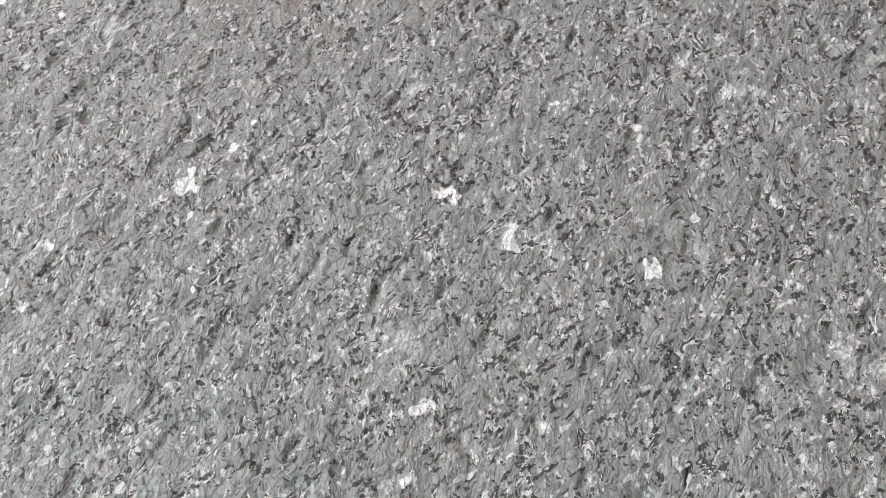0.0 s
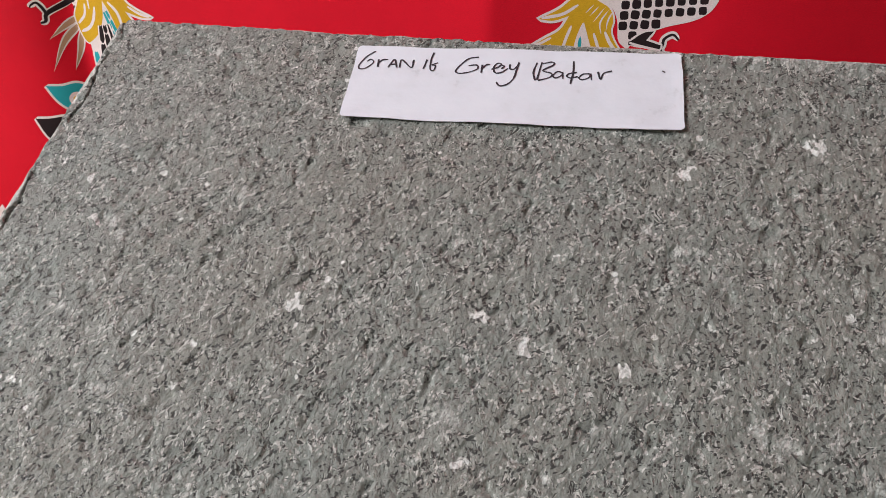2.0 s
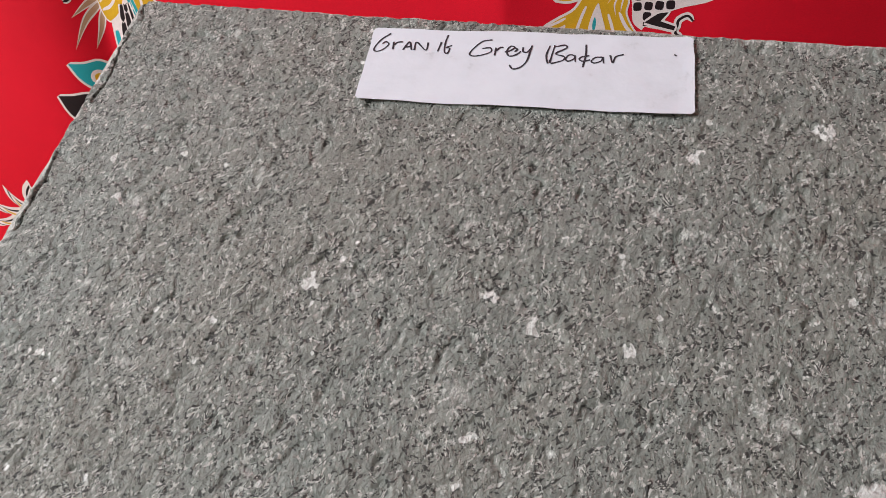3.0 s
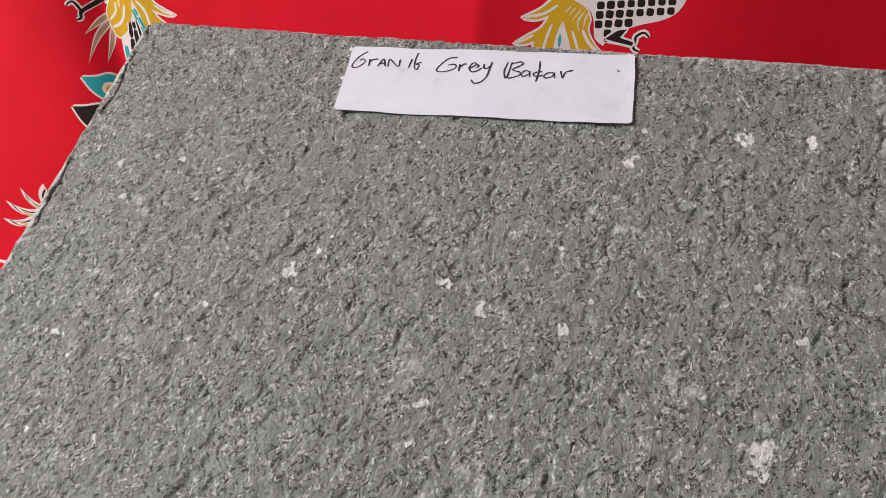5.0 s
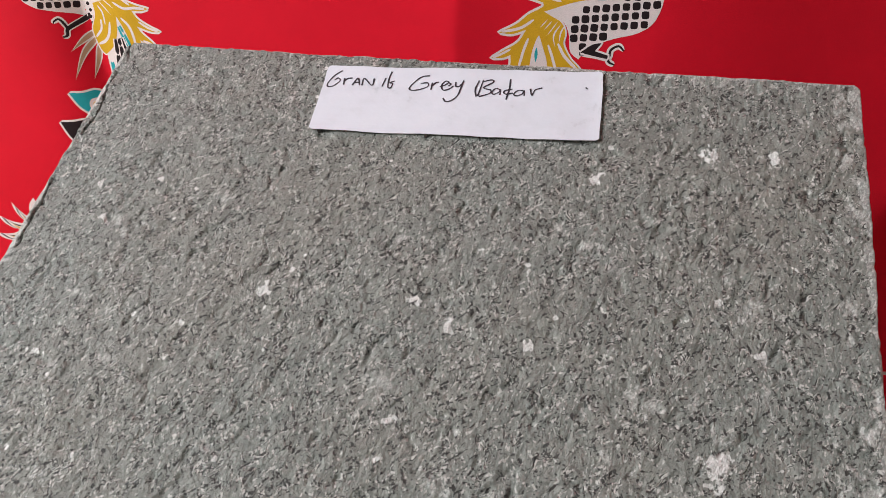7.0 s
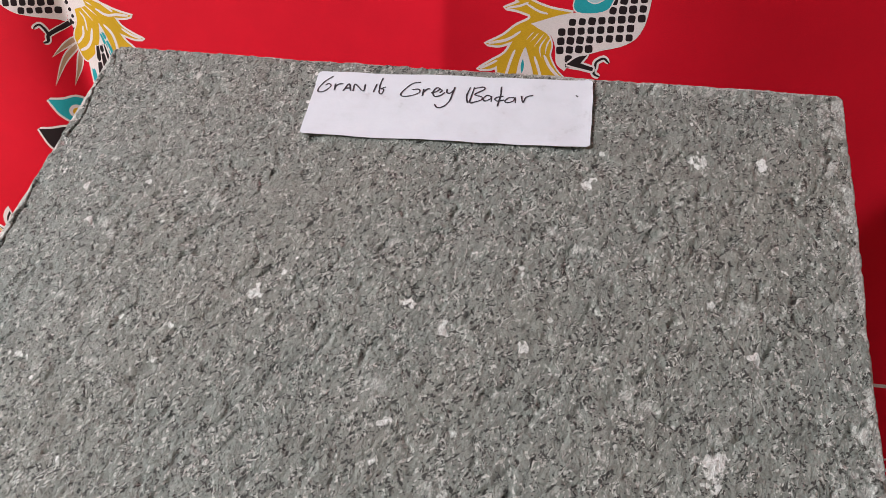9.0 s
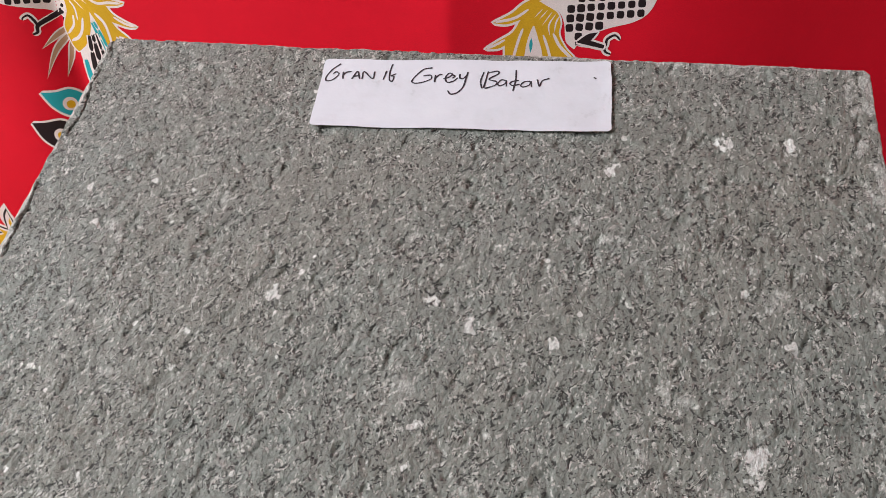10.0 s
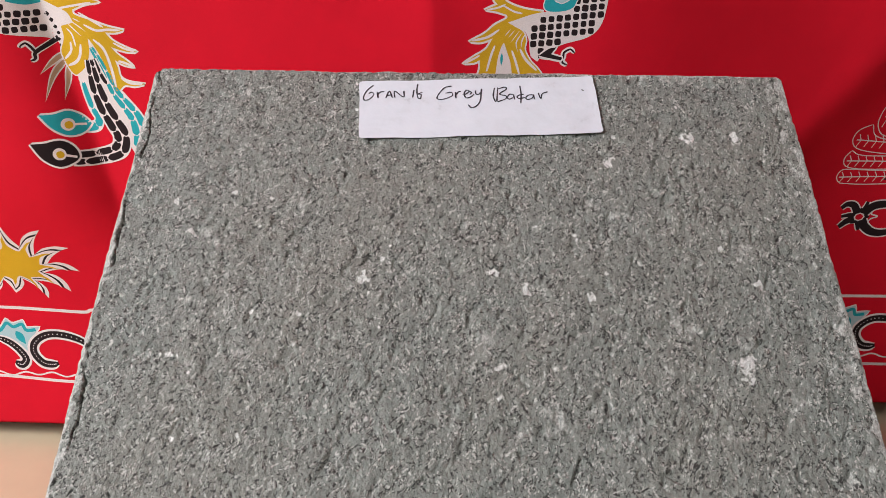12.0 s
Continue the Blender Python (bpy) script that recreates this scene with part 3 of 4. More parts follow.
shape("crest_curl_print", [(49.1, 306.8), (53.3, 305.5), (57.1, 307.2), (54.8, 309.2)], BLUE_INK, 0.5, "pale blue curl printed on the teal patch", 6)
hook([([(41.7, 275.4), (48.1, 275.3), (55.4, 274.4), (56.7, 278.0), (60.1, 279.9), (62.7, 277.9)], 1.7, (1.0, 0.5)),
      ([(55.4, 274.7), (56.2, 272.2), (58.8, 271.0)], 1.5, (1.0, 0.5))], HOOK, 1)
shape("thigh_print", [(42.2, 276.0), (47.4, 279.9), (52.0, 281.0), (49.1, 277.0), (55.6, 275.2), (55.2, 273.5), (47.3, 274.9)], BLACK_INK, 0.9, "black printed wedge with cream outline", 3)
plume_fan([(43.3, 300.5), (31.9, 302.1), (23.4, 305.0), (18.5, 308.5), (13.8, 311.9), (14.6, 307.2), (17.1, 304.2), (10.0, 301.2), (16.2, 300.4), (22.5, 298.6), (22.4, 296.5), (15.9, 292.9), (10.3, 288.2), (1.7, 283.6), (8.3, 283.2), (15.0, 285.5), (11.4, 279.5), (4.7, 275.2), (-1.5, 271.1), (4.4, 271.5), (8.0, 273.1), (8.1, 267.8), (5.6, 260.4)],
    [(25.5, 258.5), (48.1, 260.8), (41.8, 268.7), (37.5, 272.9), (33.8, 279.3), (34.2, 284.8), (32.1, 289.5), (26.9, 292.5), (23.4, 294.4), (36.3, 298.9)],
    (
        (1.4, [(16.4, 281.5), (14.3, 275.2), (12.2, 266.7)]),
        (1.4, [(26.3, 278.8), (28.7, 272.9), (31.3, 265.2)]),
        (1.6, [(31.0, 279.7), (34.6, 273.8), (41.3, 267.6)]),
        (0.8, [(31.9, 289.0), (28.7, 283.4), (29.7, 277.9)]),
        (0.8, [(33.9, 288.6), (32.0, 284.6), (31.5, 279.7)]),
        (0.5, [(25.3, 290.8), (21.7, 286.7)]),
        (0.5, [(27.6, 290.3), (23.8, 285.8)]),
        (0.5, [(30.2, 290.0), (25.4, 283.1)]),
        (1.4, [(18.6, 290.4), (12.1, 286.2), (3.1, 284.0)]),
        (1.1, [(20.5, 303.6), (26.5, 300.5), (31.3, 299.4)]),
        (1.1, [(11.1, 301.2), (17.2, 302.4), (21.5, 304.2)]),
        (1.2, [(7.9, 275.9), (4.2, 273.7), (-0.6, 271.4)])), FAN)
shape("leaf_print", [(21.4, 282.9), (19.1, 275.6), (18.0, 267.1), (17.3, 259.9), (27.1, 259.8), (25.8, 270.4), (23.5, 277.2)], CREAM_INK, 0.4, "cream printed leaf between gold plumes", 6)
blue = Print(8)
blue.ribbon(mm([(20.7, 277.3), (20.6, 270.1)]), 0.0016, TEAL_INK, 0, (1.0, 1.0), 0.9)
blue.done("leaf_core_print", PRINTS, "small teal core of the printed leaf")


# sunbursts, the border lines and scrolls along the lower hem
RAYS = [(-0.2, 33.7), (25.3, 28.4), (40.7, 15.1), (43.8, -2.7), (35.3, -18.2), (19.2, -23.5), (-2.1, -19.8), (-22, -22.5), (-38, -14), (-43, 3), (-36, 17), (-20, 28)]
DIPS = [(9.3, 15.6), (17.3, 9.8), (24.0, 3.1), (20.7, -3.8), (13.4, -10.0), (4.5, -8.7), (-8.5, -9.5), (-17, -5.5), (-22, 1.5), (-18, 8.5), (-11, 14), (-5, 17)]


def sunburst(cx, cz):
    """A flaming disc: leaning rays of uneven length, gold inside a pale band with a thin dark line in it."""
    s = Print(1)
    for ink, layer, tip, dip, slim in ((CREAM_INK, 0, 1.0, 1.0, 1.0), (BLACK_INK, 1, 0.90, 0.90, 0.74), (CREAM_INK, 2, 0.84, 0.84, 0.60), (GOLD_INK, 3, 0.70, 0.78, 0.36)):
        ring = []
        for k in range(len(RAYS)):
            t, b, p = np.array(RAYS[k]) * tip, np.array(DIPS[k]) * dip, np.array(DIPS[k - 1]) * dip
            m, q = (b + p) / 2, (b - p) * slim
            lean = np.array((m[1] - t[1], t[0] - m[0])) * 0.10
            ring += [m + 0.34 * (t - m) - 0.46 * q + lean, m + 0.70 * (t - m) - 0.27 * q + lean, t, m + 0.66 * (t - m) + 0.22 * q + lean, m + 0.32 * (t - m) + 0.38 * q + lean, b]
        s.fill([(cx + x / 1000, cz + z / 1000) for x, z in ring], ink, layer)
    s.done("sunburst_print", PRINTS, "gold sunburst print with black and cream outlines")


for cx in (-0.2942, 0.36):
    sunburst(cx, 0.1333)
for path, w in (([(-600, 104.0), (-420, 103.5), (-310, 102.4), (-275, 101.0), (-253, 99.8), (-244, 101.6), (-200, 101.2), (0, 100.8), (300, 100.5), (600, 100.5)], 0.0022),
                ([(-600, 52.0), (-420, 51.4), (-319, 50.6), (-267, 47.6), (-200, 47.0), (0, 46.4), (300, 46.0), (600, 46.0)], 0.0022)):
    s = Print()
    s.ribbon([tuple(p) for p in smooth_line(mm(path), 20)[::3]], w, CREAM_INK, 0)
    s.done("border_line_print", PRINTS, "cream line printed along the hem")
s = Print()
s.ribbon([(x, 0.0528 + 0.0012 * math.sin(x * 330) + 0.0005 * math.sin(x * 147)) for x in np.arange(-0.46, 0.46, 0.004)], 0.0012, CREAM_INK, 0)
s.done("border_line_print", PRINTS, "fine wavy cream line printed along the hem")


def border_scroll(shift):
    shape("border_crest_print", [(-322.6, 79.6), (-315.5, 88.0), (-312.5, 86.9), (-307.4, 93.8), (-303.3, 90.6), (-295.9, 92.9), (-294.4, 87.5), (-285.0, 88.2), (-291.0, 80.0), (-295.7, 69.6), (-303.4, 76.2), (-313.9, 79.2)], BLUE_INK, 1.0,
          "pale blue and teal scalloped crest print", 0, shift)
    fringe = Print(3)
    fringe.ribbon(mm([(-318, 84.5), (-312.5, 85), (-307.4, 90.5), (-303, 87.8), (-297, 90), (-294.4, 85.6), (-288, 86.2)], shift), 0.0030, TEAL_INK, 0, (0.7, 0.8))
    fringe.ribbon(mm([(-301.9, 84.7), (-296.4, 75.1)], shift), 0.0052, TEAL_INK, 0, (1.1, 1.0), 0.8)
    fringe.done("crest_fringe_print", PRINTS, "teal fringe and leaf on the pale crest")
    for path in ([(-250.6, 70.7), (-257.1, 78.2), (-269.6, 82.6), (-281.3, 82.4), (-289.9, 76.6), (-291.5, 68.9), (-286.6, 61.8), (-280.5, 60.3), (-275.6, 61.3)],
                 [(-316.2, 79.9), (-307.3, 76.0), (-300.5, 69.4), (-297.9, 63.5), (-301.3, 59.5), (-305.7, 61.5)]):
        s = Print(6)
        q = mm(path, shift)
        s.ribbon(q, 0.0092, CREAM_INK, 0, (0.75, 1.0), 0.0, True)
        s.ribbon(q, 0.0056, BLACK_INK, 1, (0.75, 1.0), 0.0, True)
        for p in smooth_line(q, 12)[4:-4:3]:
            s.pebble(p, 0.00042, CREAM_INK, 2, 0.0, 2.0)
        s.done("border_scroll_print", PRINTS, "black beaded scroll print with cream outline")


for shift in (0.0, -130.0, 586.0, 711.0):
    border_scroll(shift)


def ribbed_leaf(outline, ribs, label):
    """A leaf drawn in outline, with a midrib and short ribs, its inner half dark."""
    s = Print()
    s.rim(mm(outline), 0.0007, CREAM_INK, 0)
    s.fill(mm(outline), RED_INK, 1)
    (x0, z0), (x1, z1), half = ribs
    s.ribbon(mm([(x0, z0), (x1, z1)]), 0.0008, CREAM_INK, 2)
    for k in np.arange(0.06, 0.62, 0.105):
        c = np.array((x0 + (x1 - x0) * k, z0 + (z1 - z0) * k))
        for sgn in (-1, 1):
            s.ribbon(mm([tuple(c), tuple(c + (-2.2, sgn * half))]), 0.0006, CREAM_INK, 2)
    for sgn in (-1, 1):
        a, b = np.array((x0, z0)) * 0.42 + np.array((x1, z1)) * 0.58, np.array((x1, z1))
        s.ribbon(mm([tuple(a + (0, sgn * half * 0.5)), tuple(b + (0, sgn * half * 0.5))]), half * 0.0006, BLACK_INK, 3, (1.0, 1.0), 0.0, True)
    s.done("leaf_print", PRINTS, label)


RIBBED = "red and black ribbed leaf print with pale outline"
ribbed_leaf([(251.5, 193), (254, 189.3), (258, 188.3), (276, 187.2), (312, 188), (312, 196), (280, 196.5), (258, 198), (253, 197)], ((253, 192.8), (310, 192.0), 3.6), RIBBED)
ribbed_leaf([(256.3, 211.6), (252.9, 206), (256.6, 200.5), (273, 198.2), (312, 198.2), (312, 206.5), (275, 207), (262, 208.5)], ((255, 204.5), (310, 202.2), 4.0), RIBBED)
ribbed_leaf([(265.2, 229.5), (256.5, 225.6), (254.8, 218.5), (262.3, 212.5), (286, 208.8), (314, 208.6), (314, 218), (285, 218), (270, 221.5)], ((257, 219.5), (312, 213.2), 4.4), RIBBED)
ribbed_leaf([(274, 246), (269.5, 238), (270, 228), (280, 221), (314, 219.5), (314, 236), (292, 250), (282, 251)], ((272, 235), (312, 228), 7.0), RIBBED)
ROSE = (0.2762, 0.1624)
for path, w in (([(-0.002, 0.003), (-0.006, 0.0088), (-0.011, 0.0098), (-0.0145, 0.0070)], 0.0036), ([(-0.002, -0.001), (-0.008, -0.0030), (-0.013, -0.0075)], 0.0040),
                ([(-0.003, 0.001), (-0.008, 0.0014), (-0.013, 0.0005)], 0.0026), ([(0.001, 0.003), (0.003, 0.0080), (0.0035, 0.0115)], 0.0026), ([(0.0, -0.003), (0.001, -0.0075), (0.002, -0.0100)], 0.0026),
                ([(0.002, 0.002), (0.008, 0.0078), (0.015, 0.0094), (0.024, 0.0088), (0.032, 0.0040), (0.033, -0.002)], 0.0044),
                ([(0.002, -0.002), (0.006, -0.0075), (0.012, -0.0115), (0.020, -0.0122), (0.029, -0.0090), (0.033, -0.002)], 0.0044)):
    s = Print()
    path = [(ROSE[0] + x, ROSE[1] + z) for x, z in path]
    s.ribbon(path, w * 1.35 + 0.0018, 0, 0, (1.1, 0.7))
    s.ribbon(path, w * 1.35, 2, 2, (1.1, 0.6))
    s.done("scroll_print", PRINTS, "black curled scroll print with pale outline")
s = Print(5)
s.star(ROSE, 8, 0.0050, 0.0074, 2, 0)
s.ribbon([(ROSE[0] + x, ROSE[1] + z) for x, z in ((0.0085, 0.0045), (0.0085, 0.0020), (0.0130, 0.0002), (0.0085, -0.0018), (0.0075, -0.0050))], 0.0011, 0, 0)
s.star(ROSE, 8, 0.0036, 0.0040, 0, 2, 0.0, 0.0, 0.8)
s.star(ROSE, 8, 0.0026, 0.0029, 6, 4, 0.0, 0.0, 0.8)
s.done("rosette_print", PRINTS, "black printed rosette with a red eye")

# ---------------------------------------------------------------- the stone slab
LEAN, RISE = 54.0, 0.257
SLAB = pose(0, 0, RISE, -LEAN, 0, 0)          # local x across, z up along the stone, -y out of its face
HALF, V_TOP, V_END, THICK = 0.150, 0.0408, -0.4150, 0.024

FLECKS = [
    (0.1042, -0.1085, 5.4), (0.1032, -0.1110, 3.8), (0.1055, -0.1050, 2.4), (-0.0450, -0.0715, 2.7), (0.0605, -0.0120, 2.9), (0.0985, 0.0030, 3.4), (0.0070, -0.0685, 2.0), (0.0205, -0.0766, 2.3),
    (0.0430, -0.0530, 2.0), (0.0080, -0.1108, 2.3), (0.0470, -0.0798, 1.9), (0.0610, -0.1034, 1.7), (0.1030, -0.0562, 2.2), (0.1160, -0.0735, 1.9),
    (0.1196, 0.0037, 2.1), (-0.1180, -0.1067, 2.6), (-0.1187, -0.0510, 2.3), (-0.0020, -0.1050, 1.4), (0.0411, -0.0600, 1.2), (0.0640, 0.0020, 2.0), (-0.0430, -0.0790, 1.5),
]
PALE_FLECKS = [
    (0.0195, -0.0370, 2.6), (0.0614, -0.0415, 4.2), (0.0036, -0.0986, 4.4), (0.1110, -0.0580, 3.6), (0.1160, -0.0875, 3.4), (0.1050, -0.1010, 3.2), (0.1206, -0.1236, 3.8),
    (0.0160, -0.0700, 3.2), (-0.1120, -0.0530, 2.6), (0.0290, -0.1320, 5.2), (-0.1100, -0.1100, 3.0), (0.0560, -0.1370, 3.6),
]


# small scattered crystals between the larger ones
chance = random.Random(14)
FLECKS += [(chance.uniform(-0.145, 0.145), chance.uniform(-0.19, 0.036), chance.uniform(0.7, 1.2)) for _ in range(60)]
PALE_FLECKS += [(chance.uniform(-0.145, 0.145), chance.uniform(-0.19, 0.036), chance.uniform(1.4, 2.8)) for _ in range(50)]
PALE_FLECKS += [(0.1440 + chance.uniform(-0.004, 0.003), chance.uniform(-0.15, 0.038), chance.uniform(1.6, 3.6)) for _ in range(26)]
PALE_FLECKS += [(chance.uniform(0.06, 0.147), 0.0375 + chance.uniform(-0.002, 0.002), chance.uniform(2.0, 4.2)) for _ in range(10)]


def stone_relief(u, v):
    """Height of the flamed face in metres: shallow flakes, grains and pits, slightly drawn out along one way."""
    c, s = math.cos(radians(24)), math.sin(radians(24))
    a, b = u * c - v * s, (u * s + v * c) * 0.66
    wx, wy = a + 0.0012 * lattice(1, a * 330, b * 330), b + 0.0012 * lattice(2, a * 330, b * 330)
    h = 0.00025 * lattice(3, wx * 60, wy * 60) + 0.00018 * lattice(4, wx * 190, wy * 190)
    grain = lattice(5, wx * 360, wy * 360) + 0.45 * lattice(6, wx * 900, wy * 900)
    # flakes: two broken terraces
    step = lambda q, at: 1 / (1 + np.exp(-(q - at) / 0.05))
    h = h + 0.00022 * step(grain, -0.30) + 0.00020 * step(grain, 0.42)
    pits = np.clip(lattice(7, wx * 290, wy * 290) - 0.44, 0, 1)
    flakes = lattice(8, wx * 120, wy * 120)
    return h - 0.00025 - 0.0016 * pits - 0.0006 * np.exp(-(flakes / 0.05) ** 2) * (lattice(9, a * 90, b * 90) > 0.45)


def stone_mesh():
    us = np.concatenate([np.linspace(-HALF, -HALF + 0.006, 19)[:-1], np.linspace(-HALF + 0.006, HALF - 0.006, 640), np.linspace(HALF - 0.006, HALF, 19)[1:]])
    vs = np.concatenate([np.linspace(V_TOP, V_TOP - 0.006, 19)[:-1], np.arange(V_TOP - 0.006, -0.190, -0.00046), np.linspace(-0.190, V_END, 110)])
    gu, gv = np.meshgrid(us, vs)
    w, h = len(us), len(vs)
    du, dv = HALF - np.abs(gu), np.minimum(V_TOP - gv, gv - V_END)
    # broken outline: the face draws in and drops away unevenly towards its edges
    side = np.sign(gu)
    wob_u = 0.0004 * lattice(11, gv * 50, side * 9 + 40) + 0.00022 * lattice(12, gv * 380, side * 9 + 40)
    wob_v = 0.0005 * lattice(13, gu * 50, 0 * gu + 7) + 0.00022 * lattice(14, gu * 380, 0 * gu + 7)
    fall_u, fall_v = np.exp(-du / 0.003), np.exp(-dv / 0.003)
    x = gu + side * wob_u * fall_u - 0.0012
    z = gv + wob_v * fall_v * np.sign(gv - (V_TOP + V_END) / 2)
    # the upper corner on the shadeless side is knocked off
    cut = np.clip((-x + z) - (HALF + 0.0012 + V_TOP - 0.0036 + 0.0008 * lattice(15, gu * 300, gv * 300)), 0, 1)
    nick = np.clip((x + z) - (HALF - 0.0012 + V_TOP - 0.0020), 0, 1)
    x, z = x + cut * 0.5 - nick * 0.5, z - cut * 0.5 - nick * 0.5
    width = 0.0016 + 0.0013 * lattice(16, gu * 90 + 3, gv * 90) + 0.0014 * lattice(17, gu * 300, gv * 300) + 0.0008 * lattice(20, gu * 800, gv * 800)
    edge = np.minimum(du * np.where(side < 0, 0.8, 0.62), dv * 1.5)
    edge = np.minimum(edge, np.where(cut > 0, 0.0, 1.0))
    drop = np.clip(1 - edge / np.maximum(width, 0.0006), 0, 1)
    line = 0.0034 + 0.0018 * lattice(23, gv * 48, gv * 0 + 5) + 0.0007 * lattice(24, gv * 210, gv * 0 + 5) + 0.0004 * lattice(25, gu * 700, gv * 700)
    crack = 0.0020 * np.exp(-((du - line) / (0.00035 + 0.0002 * lattice(26, gv * 150, gv * 0 + 2))) ** 2) * np.clip(lattice(18, gv * 38, gv * 0 + 1) * 4 + 0.6 * lattice(19, gu * 420, gv * 420) + 0.2, 0, 1) * (side < 0)
    under = 1 / (1 + np.exp((np.abs(x - 0.003) - 0.054) / 0.0008)) / (1 + np.exp((np.abs(z - 0.0185 - 0.039 * x) - 0.015) / 0.0008))
    y = -(stone_relief(x, z) * (1 - 0.6 * drop) * (1 - 0.7 * under)) + 0.0010 * drop * np.where(side < 0, 1.0, 0.35) + crack
    top = np.stack([x, y, z], -1).reshape(-1, 3)
    k = (np.arange(h - 1)[:, None] * w + np.arange(w - 1)).reshape(-1)
    faces = np.stack([k, k + w, k + w + 1, k + 1], -1)
    # layers for the mineral flecks and the chipped edges
    px, pz = top[:, 0], top[:, 2]
    ragged = 0.55 * lattice(21, px * 420, pz * 420) + 0.42 * lattice(22, px * 900 + pz * 300, pz * 620)
    layers = {"chipped": np.clip(drop.reshape(-1) * 2.2, 0, 1)}
    for name, spots in (("pale_fleck", PALE_FLECKS), ("white_fleck", FLECKS)):
        field = np.zeros(len(top))
        for u, v, mm in spots:
            r = np.hypot(px - u, (pz - v) * 0.85) / (mm * 0.00074)
            field = np.maximum(field, np.clip(1.0 - 0.52 * r + ragged * np.minimum(0.85 * r, 1.0) * min(1.0, 3.0 / mm), 0, 1.2) * (r < 2.2))
        layers[name] = field
    # rough sides and a flat sawn back
    ring = np.concatenate([np.arange(w), np.arange(1, h) * w + w - 1, (h - 1) * w + np.arange(w - 2, -1, -1), np.arange(h - 2, 0, -1) * w])
    verts, rim = [top], ring
    faces_all = [faces]
    count, base = len(top), top[ring]
    for depth in (0.006, 0.012, 0.018, THICK):
        q = base.copy()
        q[:, 1] = depth
        out = 0.0005 * lattice(31, np.arange(len(ring)) * 0.21, np.full(len(ring), depth * 700.0))
        q[:, 0] += out * np.sign(q[:, 0])
        verts.append(q)
        now = count + np.arange(len(ring))
        count += len(ring)
        faces_all.append(np.stack([rim, np.roll(rim, -1), np.roll(now, -1), now], -1))
        rim = now
    faces_list = np.concatenate(faces_all).tolist() + [rim[::-1].tolist()]
    me = sheet_mesh("granite_slab", np.concatenate(verts).tolist(), faces_list)
    for name, values in layers.items():
        at = me.attributes.new(name, "FLOAT", "POINT")
        at.data.foreach_set("value", np.concatenate([values, np.full(count - len(values), 1.0 if name == "chipped" else 0.0)]).astype(np.float32))
    return me


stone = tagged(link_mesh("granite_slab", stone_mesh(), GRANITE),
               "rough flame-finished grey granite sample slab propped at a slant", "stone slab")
stone.matrix_world = SLAB

# the timber block that props the stone from behind
prop = tagged(part("prop_block", box_bm((-0.08, -0.030, 0.0), (0.08, 0.020, 0.202), 0.003), TIMBER), "raw timber block propping the granite slab from behind", "block")

# ---------------------------------------------------------------- the paper label and its handwriting
LABEL = SLAB @ pose(-0.0516, -0.0004, -0.0015, 0, -2.75, 0)     # origin at the lower corner, x along, z up
LW, LH = 0.1112, 0.0346


def paper_sheet():
    nx, nz = 90, 30
    gx, gz = np.meshgrid(np.linspace(0, LW, nx), np.linspace(0, LH, nz))
    # corners slightly rounded
    cx, cz = np.minimum(gx, LW - gx), np.minimum(gz, LH - gz)
    near = np.clip(0.0010 - np.hypot(cx, cz), 0, 1) * 0.5
    px = gx + near * np.where(gx < LW / 2, 1, -1)
    pz = gz + near * np.where(gz < LH / 2, 1, -1)
    px = px + 0.00025 * lattice(43, pz * 160, px * 0 + 3) * np.where(gx < LW / 2, np.exp(-gx / 0.004), np.exp((gx - LW) / 0.004))
    pz = pz + 0.00025 * lattice(44, px * 130, pz * 0 + 5) * np.where(gz < LH / 2, np.exp(-gz / 0.004), np.exp((gz - LH) / 0.004))
    lift = paper_lift(px, pz)
    front = np.stack([px, -lift - 0.00018, pz], -1).reshape(-1, 3)
    back = np.stack([px, -lift, pz], -1).reshape(-1, 3)
    k = (np.arange(nz - 1)[:, None] * nx + np.arange(nx - 1)).reshape(-1)
    f = np.stack([k, k + 1, k + nx + 1, k + nx], -1)
    n = nx * nz
    ring = np.concatenate([np.arange(nx), np.arange(1, nz) * nx + nx - 1, (nz - 1) * nx + np.arange(nx - 2, -1, -1), np.arange(nz - 2, 0, -1) * nx])
    nxt = np.roll(ring, -1)
    faces = np.concatenate([f, f[:, ::-1] + n, np.stack([nxt, ring, ring + n, nxt + n], -1)])
    return sheet_mesh("paper_label", np.concatenate([front, back]).tolist(), faces.tolist(), None, False)


def paper_lift(x, z):
    """How far the paper stands off the stone: faint waves and a lifted lower edge."""
    x, z = np.asarray(x, float), np.asarray(z, float)
    return 0.00022 * (1 + lattice(41, x * 70, z * 70)) + 0.0004 * np.clip(1 - z / 0.006, 0, 1) ** 2 * (0.6 + 0.4 * lattice(42, x * 60, 0 * x)) + 0.0003 * np.clip((x - LW + 0.006) / 0.006, 0, 1) ** 2


label = tagged(link_mesh("paper_label", paper_sheet(), PAPER), "white paper strip with handwritten black ink, stuck on the granite", "label")
label.matrix_world = LABEL

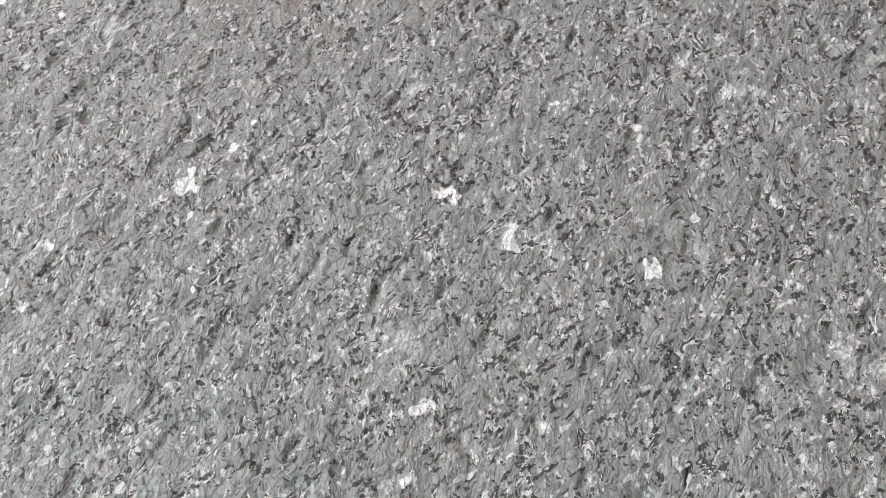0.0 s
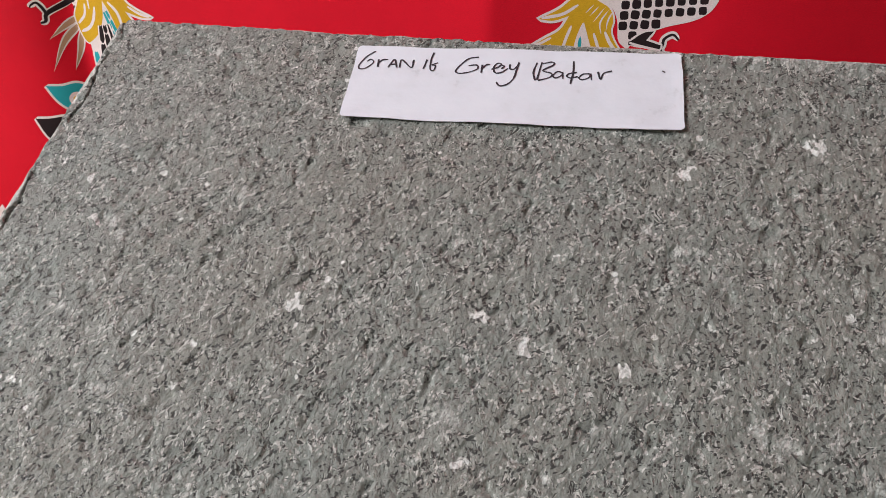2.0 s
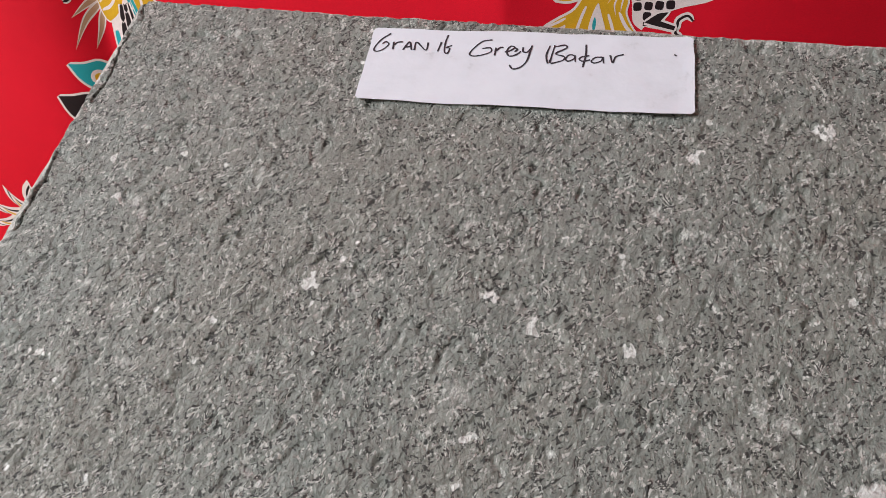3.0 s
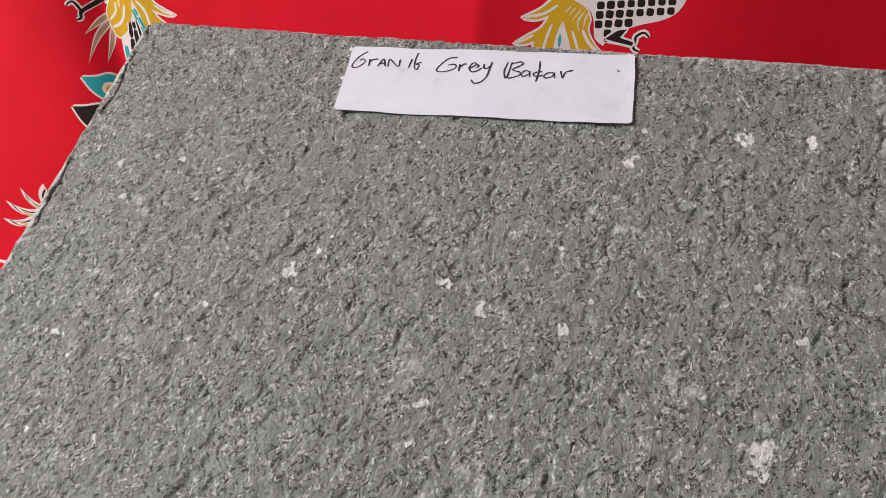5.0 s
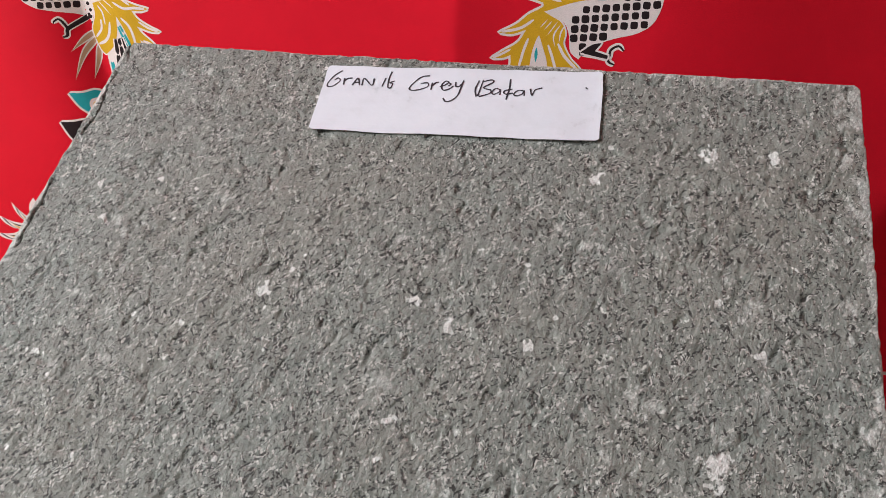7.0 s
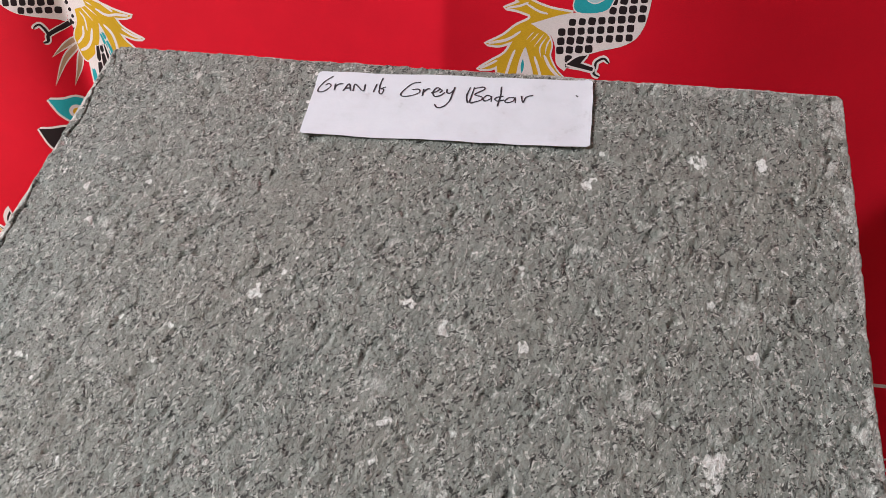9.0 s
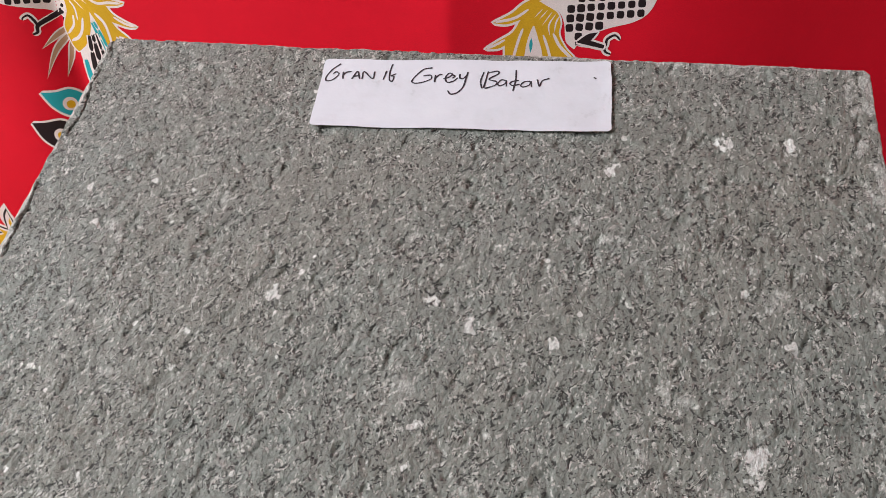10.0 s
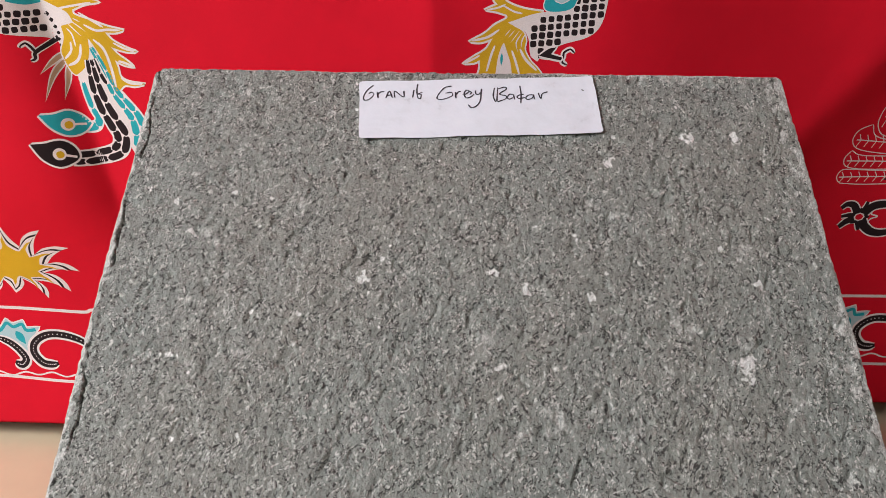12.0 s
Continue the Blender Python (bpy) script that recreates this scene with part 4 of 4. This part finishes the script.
# pen strokes letter by letter, in millimetres from the label's lower corner
LETTERS = [
    ("G", [[(6.6, 31.8), (3.8, 28.9), (2.0, 24.8), (2.4, 22.8), (4.3, 23.0), (6.0, 24.7), (6.8, 26.5), (5.6, 27.6), (4.4, 26.6)]]),
    ("r", [[(8.4, 27.7), (8.8, 23.9)], [(8.6, 25.9), (9.8, 27.4), (11.7, 27.8)]]),
    ("A", [[(12.4, 23.8), (14.1, 27.8), (15.5, 23.9)], [(12.9, 25.2), (15.3, 25.7)]]),
    ("N", [[(16.5, 23.9), (16.7, 27.8), (20.6, 24.1), (20.9, 27.9)]]),
    ("I", [[(25.6, 28.3), (24.9, 23.7)]]),
    ("t", [[(27.5, 31.9), (27.0, 28.3), (27.3, 23.8), (28.5, 23.0), (28.9, 25.4), (27.7, 25.8), (29.6, 26.9)]]),
    ("G", [[(43.4, 30.1), (40.1, 29.2), (37.2, 25.4), (36.3, 22.8), (37.9, 22.0), (40.9, 22.7), (43.6, 24.4), (43.1, 26.2), (40.4, 25.8)]]),
    ("r", [[(45.1, 26.4), (45.1, 22.6)], [(45.2, 24.6), (46.5, 26.4), (47.7, 26.6)]]),
    ("e", [[(48.4, 24.3), (50.5, 25.3), (51.6, 26.8), (50.2, 27.2), (49.1, 25.0), (50.0, 22.6), (52.2, 23.1), (53.9, 24.9)], [(51.4, 26.6), (52.6, 25.8), (51.8, 24.6)]]),
    ("y", [[(54.5, 26.9), (54.7, 24.8), (56.0, 24.6), (57.0, 26.0)], [(57.5, 27.9), (57.0, 24.5), (56.3, 20.3), (54.4, 17.4), (52.0, 16.6), (50.6, 18.4)]]),
    ("B", [[(63.6, 28.3), (62.7, 23.4), (63.5, 19.7)], [(65.2, 28.7), (64.1, 20.0)], [(65.0, 27.7), (68.5, 28.9), (69.2, 27.6), (65.8, 24.6), (68.7, 23.4), (68.4, 21.6), (64.5, 19.7)]]),
    ("a", [[(72.4, 23.9), (70.6, 24.4), (69.3, 22.4), (70.2, 21.3), (72.1, 22.6), (72.4, 24.1), (72.6, 21.0)]]),
    ("k", [[(75.8, 29.5), (75.9, 24.3), (75.2, 18.6)], [(77.1, 24.2), (74.6, 23.5), (73.9, 22.3), (75.1, 21.5), (77.5, 22.2)]]),
    ("a", [[(81.3, 23.6), (79.2, 23.4), (77.9, 21.6), (79.0, 20.8), (81.1, 21.8), (81.7, 23.6), (82.0, 20.7)]]),
    ("r", [[(84.0, 24.6), (84.9, 21.2), (85.9, 24.0), (88.5, 25.2)]]),
    ("dot", [[(104.8, 26.1), (105.7, 25.4)]]),
]


def pen_letter(letter, lines):
    bm = bmesh.new()
    for line in lines:
        p = smooth_line(np.array(line) / 1000.0 - (0.0, -0.0002), 8)
        d = np.gradient(p, axis=0)
        side = np.stack([-d[:, 1], d[:, 0]], -1) / np.maximum(np.linalg.norm(d, axis=1), 1e-9)[:, None]
        w = 0.00029 * (1 + 0.25 * lattice(len(lines) + 50, np.arange(len(p)) * 0.3, np.zeros(len(p))))
        rows = []
        for q, n, k in zip(p, side, w):
            y = -float(paper_lift(q[0], q[1])) - 0.00030
            rows.append([bm.verts.new((q[0] + n[0] * k * s, y, q[1] + n[1] * k * s)) for s in (-1, 1)])
        for a, b in zip(rows, rows[1:]):
            bm.faces.new((a[0], b[0], b[1], a[1]))
    ob = part("pen_dot" if letter == "dot" else "letter", bm, INK)
    ob.parent = label
    if letter != "dot":
        tagged(ob, "handwritten black ink letter " + letter)


for letter, lines in LETTERS:
    pen_letter(letter, lines)

# ---------------------------------------------------------------- floor tiles, joint by joint
TILE = 0.60
tile_me = None
for i in range(6):
    for j in range(5):
        x, y = X0 - 0.2 + i * TILE, Y1 + 0.1 - (j + 1) * TILE
        if tile_me is None:
            bm = box_bm((0.0015, 0.0015, -0.010), (TILE - 0.0015, TILE - 0.0015, 0.0), 0.001)
            tile_me = bpy.data.meshes.new("tile")
            bm.to_mesh(tile_me)
            bm.free()
            tile_me.materials.append(FLOOR_TILE)
        ob = new("tile", tile_me)
        ob.parent = floor
        ob.location = (x, y, 0)
